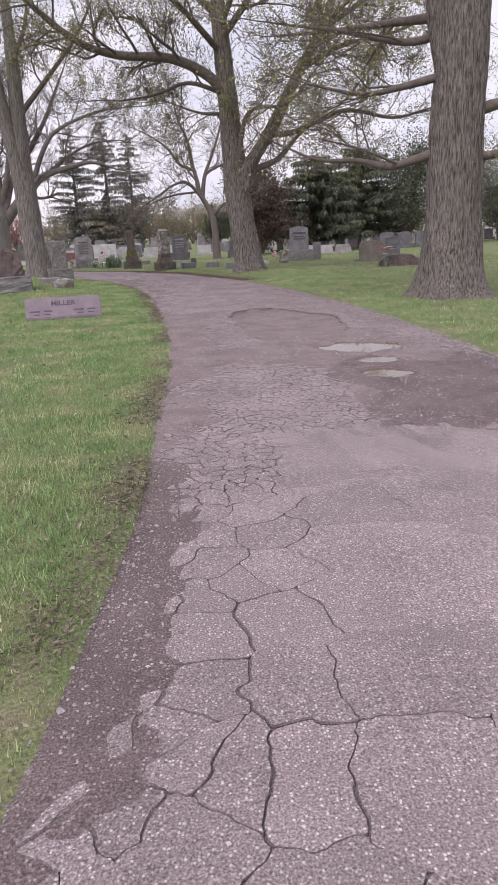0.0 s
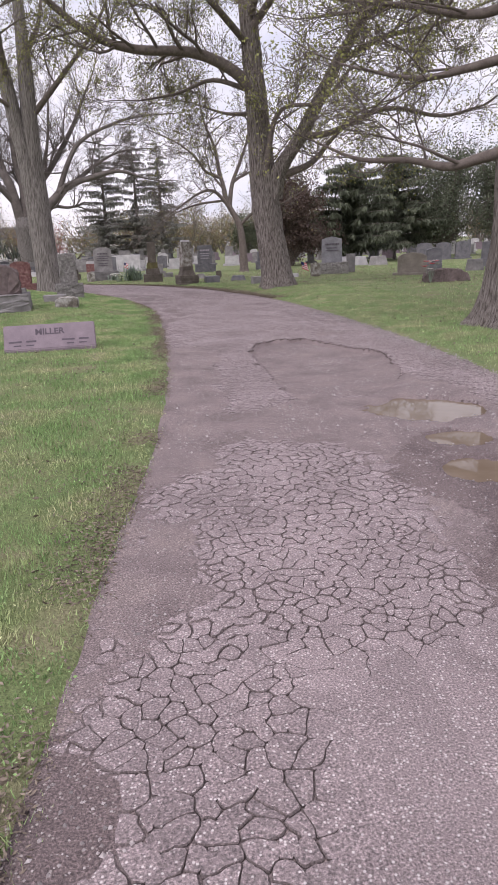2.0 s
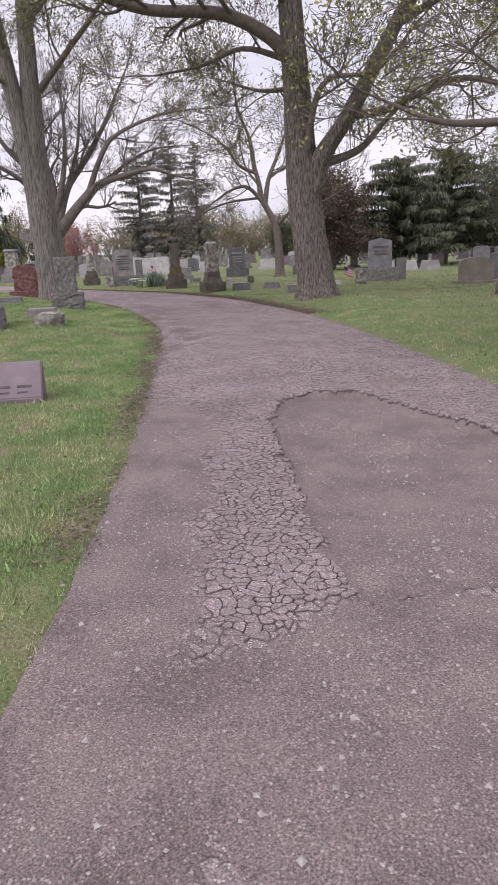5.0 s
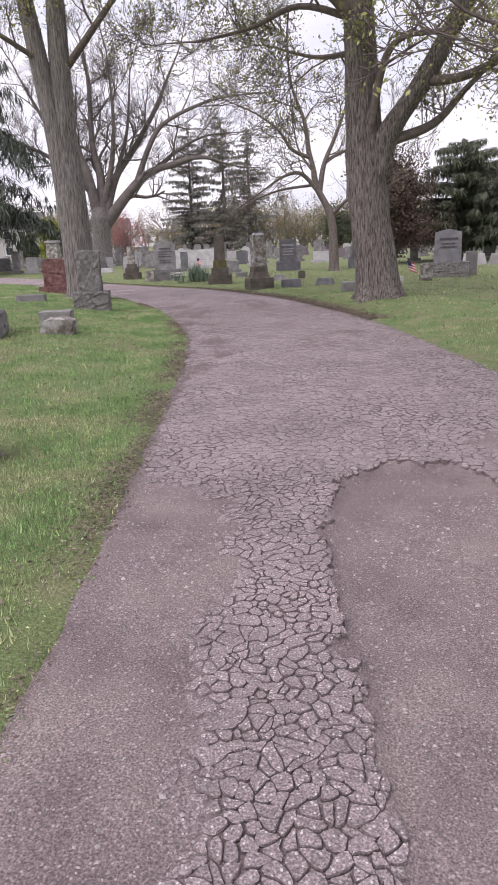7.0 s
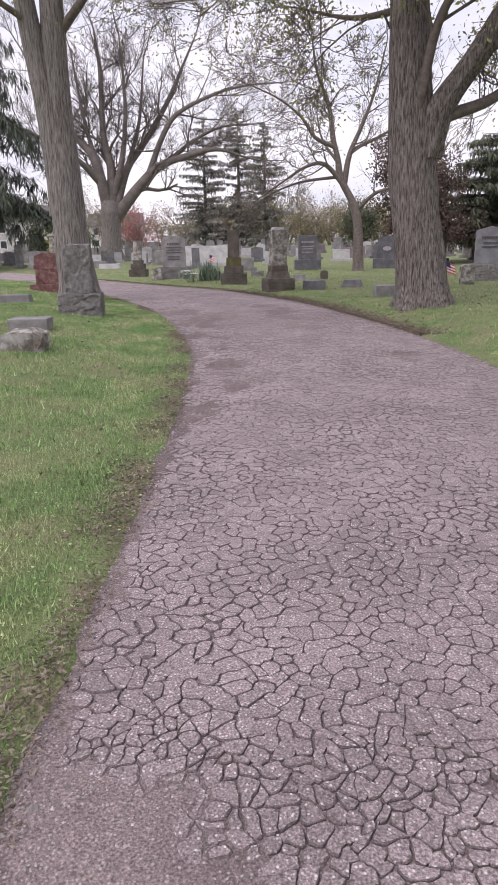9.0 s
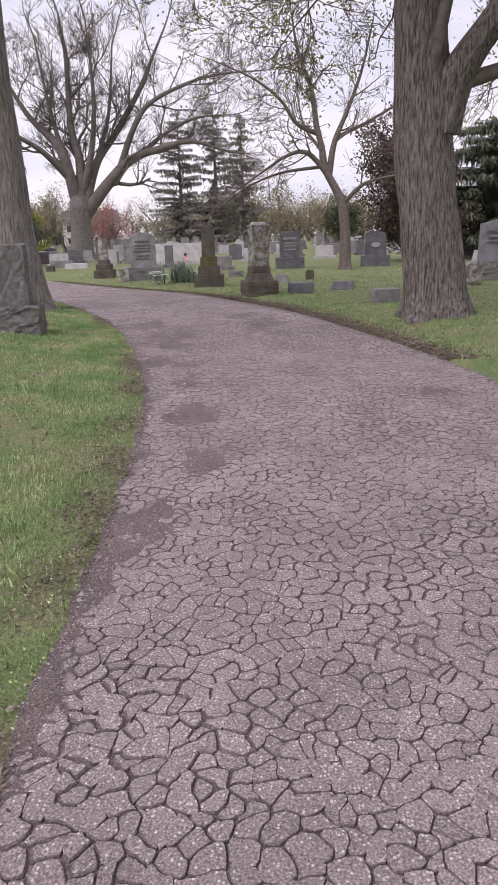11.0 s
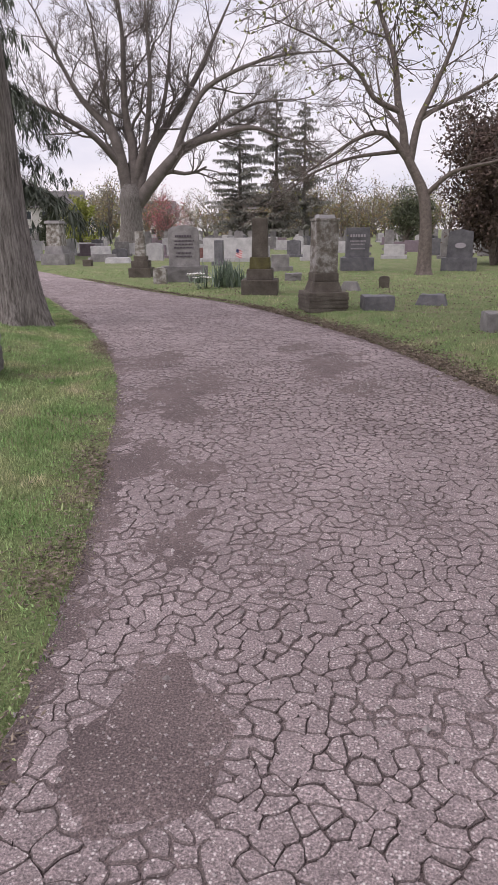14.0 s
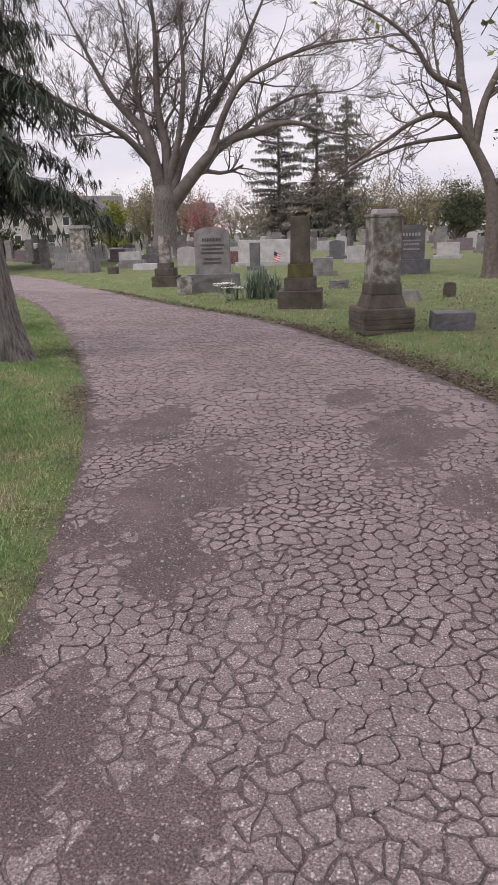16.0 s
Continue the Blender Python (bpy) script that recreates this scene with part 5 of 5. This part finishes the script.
# ---- pebbles and grit ----
_rng = np.random.default_rng(111)
_n = 190000
_k = _rng.integers(0, len(_ml) - 1, _n)
_u = _rng.uniform(-1.03, 1.03, _n)
_px, _py = _ml[_k, 0] + _u * _mh[_k, 0] + _rng.normal(0, 0.03, _n), _ml[_k, 1] + _u * _mh[_k, 1] + _rng.normal(0, 0.03, _n)
_pz, _ps = road_z(_px, _py)
_keepm = _rng.random(_n) < np.clip(_ps * (0.22 + 0.7 * sstep(0.45, 0.8, vnoise(_px, _py, 2.3))) + 0.9 * sstep(0.8, 0.97, _u) * sstep(4, 8, _py) * (1 - sstep(16, 20, _py)) + 0.12 * sstep(0.93, 1.0, np.abs(_u)) + 0.008, 0, 1)
_keepm &= (_py > 0.8) & (_py < 32)
_px, _py, _pz, _ps = _px[_keepm], _py[_keepm], _pz[_keepm], _ps[_keepm]
_ex = 7000
_k = _rng.integers(0, len(_ml) - 1, _ex)
_k = _k[(_ml[_k, 1] > 4.5) & (_ml[_k, 1] < 18)]
_u = 1.02 - 0.22 * _rng.random(len(_k)) ** 1.5
_ex_x, _ex_y = _ml[_k, 0] + _u * _mh[_k, 0], _ml[_k, 1] + _u * _mh[_k, 1] + _rng.normal(0, 0.03, len(_k))
_ex_z, _ex_s = road_z(_ex_x, _ex_y)
_px, _py, _pz, _ps = np.r_[_px, _ex_x], np.r_[_py, _ex_y], np.r_[_pz, _ex_z + 0.004], np.r_[_ps, _ex_s]
_r = 0.004 + 0.006 * _rng.random(len(_px)) ** 2 + 0.009 * (_rng.random(len(_px)) > 0.97) + np.r_[np.zeros(len(_px) - len(_ex_x)), 0.006 * _rng.random(len(_ex_x))]
_oct = np.array([(1, 0, 0), (0, 1, 0), (-1, 0, 0), (0, -1, 0), (0, 0, 0.8), (0, 0, -0.8)], float)
_tri = np.array([(0, 1, 4), (1, 2, 4), (2, 3, 4), (3, 0, 4), (1, 0, 5), (2, 1, 5), (3, 2, 5), (0, 3, 5)])
_jit = _oct[None] * _rng.uniform(0.6, 1.3, (len(_px), 6, 1)) * _r[:, None, None]
_an = _rng.uniform(0, 6.28, len(_px))
_ca, _sa = np.cos(_an)[:, None], np.sin(_an)[:, None]
_jit = np.stack([_jit[..., 0] * _ca - _jit[..., 1] * _sa, _jit[..., 0] * _sa + _jit[..., 1] * _ca, _jit[..., 2]], -1) + np.stack([_px, _py, _pz - 0.012 * (1 - _ps) * (_ps > 0.3) + 0.001], -1)[:, None]
_vv = _jit.reshape(-1, 3)
_ff = (np.arange(len(_px))[:, None, None] * 6 + _tri[None]).reshape(-1, 3)
tagged(link_mesh("pebbles", _vv, _ff.tolist(), M_PEBBLE), "loose pale grit and pebbles on the drive", "pebbles", kind="stuff")


# ---- grass ----
def blades(n, x, y, h, wdt, rng):
    z = np.maximum(ground_z(x, y), -0.02)
    a, lean = rng.uniform(0, 6.28, n), rng.normal(0, 0.45, (n, 2))
    hh = h * rng.uniform(0.5, 1.3, n)
    ww = wdt * rng.uniform(0.6, 1.3, n)
    base = np.stack([x, y, z - 0.01], -1)
    side = np.stack([np.cos(a) * ww, np.sin(a) * ww, 0 * a], -1)
    tip = base + np.stack([lean[:, 0] * hh, lean[:, 1] * hh, hh + 0.01], -1)
    return np.stack([base - side, base + side, tip], 1)


_rng = np.random.default_rng(121)
_soup = []
for _side, _n, _w in ((-1, 760000, 5.0), (1, 160000, 3.2)):
    _k = _rng.integers(0, len(_ml), _n)
    _ok = (_ml[_k, 1] > 0.6) & (_ml[_k, 1] < 40)
    _k = _k[_ok]
    _dn = _rng.random(len(_k)) ** 1.7 * _w - 0.15 + 0.05 * (_rng.random(len(_k)) - 0.5)
    _hw = np.linalg.norm(_mh[_k], axis=1)
    _q = _ml[_k] + _side * _mh[_k] * (1 + _dn / _hw)[:, None] + _rng.normal(0, 0.06, (len(_k), 2))
    _a, _b = lateral(_q[:, 0], _q[:, 1])
    _e = np.maximum(_a, _b)
    _in = (_e > 0.02 - 0.3 * (vnoise(_q[:, 0], _q[:, 1], 1.6) - 0.35) - 0.12 * (vnoise(_q[:, 0], _q[:, 1], 6.0) - 0.5)) & (_rng.random(len(_q)) < 0.25 + 0.9 * sstep(-0.05, 0.3, _e)) & (vnoise(_q[:, 0] + 3, _q[:, 1], 1.7) + 0.4 * vnoise(_q[:, 0], _q[:, 1], 7) < 0.93 + 0.25 * _rng.random(len(_q)))
    _q = _q[_in]
    _hh = 0.034 * (0.45 + 0.6 * vnoise(_q[:, 0], _q[:, 1], 1.4) + 0.75 * vnoise(_q[:, 0] + 8, _q[:, 1], 7.0) ** 2) * (0.6 + 0.4 * sstep(0, 0.4, np.maximum(_a, _b)[_in]))
    _soup.append(blades(len(_q), _q[:, 0], _q[:, 1], _hh, 0.0034, _rng))
# thinner and coarser farther off
_n = 90000
_q = np.stack([_rng.uniform(-16, 13, _n), _rng.uniform(7, 46, _n)], -1)
_a, _b = lateral(_q[:, 0], _q[:, 1])
_q = _q[np.maximum(_a, _b) > 0.05]
_soup.append(blades(len(_q), _q[:, 0], _q[:, 1], 0.05, 0.009, _rng))
tagged(tri_soup("grass", np.concatenate(_soup), M_BLADE), "short patchy lawn grass in spring", "grass", kind="stuff")

# small round-leaved weeds in drifts through the lawn
_q = np.column_stack([_rng.uniform(-7, 0, 60000), _rng.uniform(2, 30, 60000)])
_a, _b = lateral(_q[:, 0], _q[:, 1])
_q = _q[(_a > -0.08) & (_a < 4) & (vnoise(_q[:, 0] + 20, _q[:, 1], 1.1) + 0.5 * vnoise(_q[:, 0], _q[:, 1] + 9, 4.5) > 0.9)]
tagged(tri_soup("lawn_weeds", leaf_quads(np.column_stack([_q, np.maximum(ground_z(_q[:, 0], _q[:, 1]), -0.02) + 0.026]), 2, 0.008, 0.015, _rng, 0.6), M_BLADE), "low round-leaved weeds in the lawn", "weeds", kind="stuff")

# leaf litter and straw along the drive
_n = 60000
_k = _rng.integers(0, len(_ml), _n)
_k = _k[(_ml[_k, 1] > 23) & (_ml[_k, 1] < 42)]
_q = _ml[_k] + _mh[_k] * (1 + np.abs(_rng.normal(0, 0.11, len(_k))) - 0.05)[:, None]
_litter = np.column_stack([_q, ground_z(_q[:, 0], _q[:, 1]) + 0.012])
_q2 = np.column_stack([_rng.uniform(-9, 8, 5000), _rng.uniform(2, 42, 5000)])
_a, _b = lateral(_q2[:, 0], _q2[:, 1])
_q2 = _q2[np.maximum(_a, _b) > 0.1]
_litter = np.concatenate([_litter, np.column_stack([_q2, ground_z(_q2[:, 0], _q2[:, 1]) + 0.03])])
_q3 = np.column_stack([_rng.uniform(-9, 9, 16000), _rng.uniform(24, 44, 16000)])
_a, _b = lateral(_q3[:, 0], _q3[:, 1])
_q3 = _q3[(_b > 0.05) & (vnoise(_q3[:, 0], _q3[:, 1], 0.7) + 0.3 * _rng.random(len(_q3)) > 0.55)]
_litter = np.concatenate([_litter, np.column_stack([_q3, ground_z(_q3[:, 0], _q3[:, 1]) + 0.035])])
# crumbs of straw and leaf along the near verge and in drifts over the lawn
_k = _rng.integers(0, len(_ml), 70000)
_k = _k[(_ml[_k, 1] > 1) & (_ml[_k, 1] < 30)]
_q4 = _ml[_k] - _mh[_k] * (1 + (np.abs(_rng.normal(0, 0.17, len(_k))) - 0.06) / np.linalg.norm(_mh[_k], axis=1))[:, None] + _rng.normal(0, 0.04, (len(_k), 2))
_q4 = _q4[vnoise(_q4[:, 0] + 11, _q4[:, 1], 2.1) + 0.5 * _rng.random(len(_q4)) > 0.72]
_q5 = np.column_stack([_rng.uniform(-8, 0, 60000), _rng.uniform(1.5, 30, 60000)])
_a, _b = lateral(_q5[:, 0], _q5[:, 1])
_q5 = _q5[(_a > 0.1) & (_a < 5) & (vnoise(_q5[:, 0] + 3, _q5[:, 1], 1.7) + 0.4 * vnoise(_q5[:, 0], _q5[:, 1], 7) > 0.86)]
_q4 = np.concatenate([_q4, _q5])
_straw = np.column_stack([_q4, np.maximum(ground_z(_q4[:, 0], _q4[:, 1]), -0.008) + 0.016])
tagged(tri_soup("straw_litter", leaf_quads(_straw, 1, 0.013, 0.004, _rng, 0.8, 0.32), M_LEAFLITTER), "crumbs of dry straw and leaf along the verge", "litter", kind="stuff")
_lq = leaf_quads(_litter, 1, 0.02, 0.0, _rng, 0.85)
tagged(tri_soup("leaf_litter", _lq, M_LEAFLITTER), "dead brown leaves scattered on the lawn edge", "leaves", kind="stuff")


# ---- small things among the stones ----
def spiky_plant(name, x, y, n, h, lean, mat, label, seed):
    rng = np.random.default_rng(seed)
    t = thing(name, x, y, 0, label, "plant")
    out = []
    for _ in range(n):
        a, tilt, L = rng.uniform(0, 6.28), abs(rng.normal(0, lean)), h * rng.uniform(0.6, 1.1)
        d = np.array((math.cos(a) * math.sin(tilt), math.sin(a) * math.sin(tilt), math.cos(tilt)))
        s = np.array((-math.sin(a), math.cos(a), 0)) * 0.022
        b = np.array((rng.normal(0, h * 0.3), rng.normal(0, h * 0.2), 0))
        m = b + d * L * 0.6
        e = b + d * L + np.array((math.cos(a), math.sin(a), -0.3)) * L * 0.15 * tilt
        out += [(b - s, b + s, m + s, m - s), (m - s, m + s, e + s * 0.1, e - s * 0.1)]
    tri_soup("leaves", out, mat, t)
    return t


spiky_plant("iris_clump", -6.35, 37.5, 170, 0.78, 0.55, M_IRIS, "tall clump of blue-green iris leaves beside an obelisk", 131)
spiky_plant("yucca", -7.55, 38.9, 40, 0.42, 0.8, M_IRIS, "small dark spiky yucca beside a headstone", 132)


def bouquet(x, y, mats, label, seed, z=None, r=0.13, h=0.2):
    rng = np.random.default_rng(seed)
    t = thing("flower_bouquet", x, y, 0, label, "flowers", z=z)
    for k in range(10):
        p = np.array((rng.normal(0, r * 0.7), rng.normal(0, r * 0.7), h * rng.uniform(0.7, 1.2)))
        w = Wood()
        w.tube([np.zeros(3), p * 0.6, p], [0.006, 0.005, 0.004], 4)
        link_mesh("stem", w.v, w.f, M_IRIS, t)
        pet = []
        for q in range(7):
            a = q * 0.9
            d = np.array((math.cos(a), math.sin(a), 0.35)) * (0.07 + 0.3 * r)
            s = np.array((-math.sin(a), math.cos(a), 0)) * 0.04
            pet.append((p, p + d * 0.6 + s, p + d, p + d * 0.6 - s))
        tri_soup("blossom", pet, mats[k % len(mats)], t)
    return t


bouquet(-6.95, 36.7, [M_PETAL_WHITE], "white artificial lilies stuck in the grass", 141, r=0.2, h=0.4)
bouquet(5.6, 24.95, [M_PETAL_RED, M_PETAL_WHITE], "red and white artificial flowers beside a boulder marker", 142, r=0.22, h=0.6)
bouquet(7.9, 25.6, [M_PETAL_RED], "small red artificial flowers in the grass", 143, r=0.06, h=0.25)


def grave_flag(x, y, rz, tilt):
    t = thing("grave_flag", x, y, rz, "small striped flag hanging on a thin wooden stick", "flag")
    w = Wood()
    top = np.array((0.75 * math.sin(tilt), 0, 0.75 * math.cos(tilt)))
    w.tube([np.zeros(3), top], [0.007, 0.006], 6)
    link_mesh("stick", w.v, w.f, M_WOOD, t)
    for k in range(7):
        z1, z2 = 0.97 - 0.065 * k, 0.97 - 0.065 * (k + 1)
        vs = []
        for s in range(5):
            off = 0.02 * math.sin(s * 1.9)
            for zz in (z1, z2):
                vs.append((top[0] * zz + 0.075 * s, off, top[2] * zz - 0.03 * s))
        fs = [(2 * s, 2 * s + 1, 2 * s + 3, 2 * s + 2) for s in range(4)]
        link_mesh("stripe", vs, fs, M_PETAL_RED if k % 2 == 0 else M_PETAL_WHITE, t)
    vs = [(top[0] * zz + xx, -0.008 - 0.02 * (xx > 0.1), top[2] * zz - 0.4 * xx) for zz in (0.975, 0.76) for xx in (0.0, 0.14)]
    link_mesh("canton", vs, [(0, 1, 3, 2)], M_FLAGBLUE, t)
    return t


grave_flag(2.15, 34.2, 10, -0.25)
grave_flag(-9.6, 51.5, -10, 0.2)

# rows of gravestones far over the lawn
_rng = np.random.default_rng(151)
_kinds = []
for _k, (_w, _h, _top, _m, _lab) in enumerate(((0.9, 0.75, "flat", M_GRANITE, "grey granite headstone in the far rows"), (0.7, 0.95, "round", M_MARBLE, "pale round-topped headstone in the far rows"),
                                               (1.1, 0.6, "flat", M_MARBLE, "low pale headstone in the far rows"), (0.8, 0.85, "peak", M_GRANITE_DARK, "dark granite headstone in the far rows"),
                                               (1.0, 0.6, "flat", M_PINK, "pinkish granite headstone in the far rows"), (0.5, 1.35, "round", M_GRANITE, "tall narrow grey stone in the far rows"))):
    _kinds.append(headstone("headstone", -14 - 3 * _k, 62 + _k, 8, (_w, 0.3, _h), (_w + 0.3, 0.5, 0.2), _m, _lab, top=_top, group="far rows of gravestones"))
for _row in range(12):
    _yy = 56 + 5.0 * _row
    _xx = -52 + 4 * _rng.random()
    while _xx < 34 - 2 * _row * 0:
        _xx += _rng.uniform(1.3, 4.2)
        _p = (_xx, _yy + _rng.uniform(-2, 2))
        if min(abs(_p[0] - q[0]) + abs(_p[1] - q[1]) for q in ((-22.9, 72), (2.3, 50.5), (10.5, 55), (14.4, 56), (18.8, 58), (23.5, 60), (28.5, 60), (-31.4, 74), (-33.4, 84), (-1.5, 78), (-27.2, 55.5))) < 3.5:
            continue
        _a, _b = lateral(np.array([_p[0]]), np.array([_p[1]]))
        if max(_a[0], _b[0]) < 1.5:
            continue
        copy_thing(_kinds[int(_rng.integers(0, 6))], pose(_p[0], _p[1], gz(*_p) - 0.03, 0, 0, _rng.uniform(-4, 16)))
for _x in (11.4, 12.7, 14.0):
    headstone("headstone", _x, 50.2, -8, (1.0, 0.35, 1.05), (1.2, 0.5, 0.12), M_GRANITE_DARK, "dark headstone of a matching row of three", top="round", group="row of three dark headstones")


# ---- far houses ----
def house(x, y, rz, w, d, h, storeys, label, mat):
    t = thing("house", x, y, rz, label, "house", "houses beyond the cemetery")
    bm = bmesh.new()
    bmesh.ops.create_cube(bm, size=1, matrix=Matrix.Translation((0, 0, h / 2)) @ Matrix.Diagonal((w, d, h, 1)))
    part("wall", bm, mat, t)
    e = 0.5
    vs = [(-w / 2 - e, -d / 2 - e, h), (w / 2 + e, -d / 2 - e, h), (w / 2 + e, d / 2 + e, h), (-w / 2 - e, d / 2 + e, h), (-w / 2 - e, 0, h + d * 0.33), (w / 2 + e, 0, h + d * 0.33)]
    link_mesh("roof", vs, [(0, 1, 5, 4), (2, 3, 4, 5), (0, 4, 3), (1, 2, 5), (0, 3, 2, 1)], M_ROOF, t)
    for s in range(storeys):
        n = int(w / 2.6)
        for k in range(n):
            cx, cz = -w / 2 + (k + 0.5) * w / n, h * (s + 0.55) / storeys
            win = new("window")
            win.parent = t
            win.location = (cx, -d / 2, cz)
            for nm, sx, sz, yy, m in (("frame", 1.3, 1.6, 0.03, M_WHITE), ("pane", 1.0, 1.3, 0.05, M_PANE)):
                b2 = bmesh.new()
                bmesh.ops.create_cube(b2, size=1, matrix=Matrix.Translation((0, -yy, 0)) @ Matrix.Diagonal((sx, 0.06, sz, 1)))
                part(nm, b2, m, win)
    return t


house(-69, 133, 28, 22, 9, 5.6, 2, "long pale two-storey house beyond the cemetery", M_SIDING)
house(-92, 126, 32, 14, 9, 6.0, 2, "grey two-storey house beyond the cemetery", M_SIDING)
house(-55, 160, 15, 11, 8, 5.0, 2, "small pale house beyond the cemetery", M_WHITE)
house(-34, 190, 5, 16, 9, 6.5, 2, "distant pale house over the trees", M_SIDING)

# clods and small stones along the crumbling verge
_rng = np.random.default_rng(161)
_k = _rng.integers(0, len(_ml), 9000)
_k = _k[(_ml[_k, 1] > 24) & (_ml[_k, 1] < 41)][:1300]
_q = _ml[_k] + _mh[_k] * (1 + _rng.normal(0.03, 0.045, len(_k)))[:, None]
_r = 0.012 + 0.03 * _rng.random(len(_q)) ** 2.5
_j = _oct[None] * _rng.uniform(0.6, 1.3, (len(_q), 6, 1)) * _r[:, None, None] * (1, 1.2, 0.7)
_j = _j + np.column_stack([_q, np.maximum(ground_z(_q[:, 0], _q[:, 1]), -0.01)])[:, None]
tagged(link_mesh("verge_clods", _j.reshape(-1, 3), (np.arange(len(_q))[:, None, None] * 6 + _tri[None]).reshape(-1, 3).tolist(), M_LEAFLITTER), "clods of earth and small stones along the verge", "clods", kind="stuff")
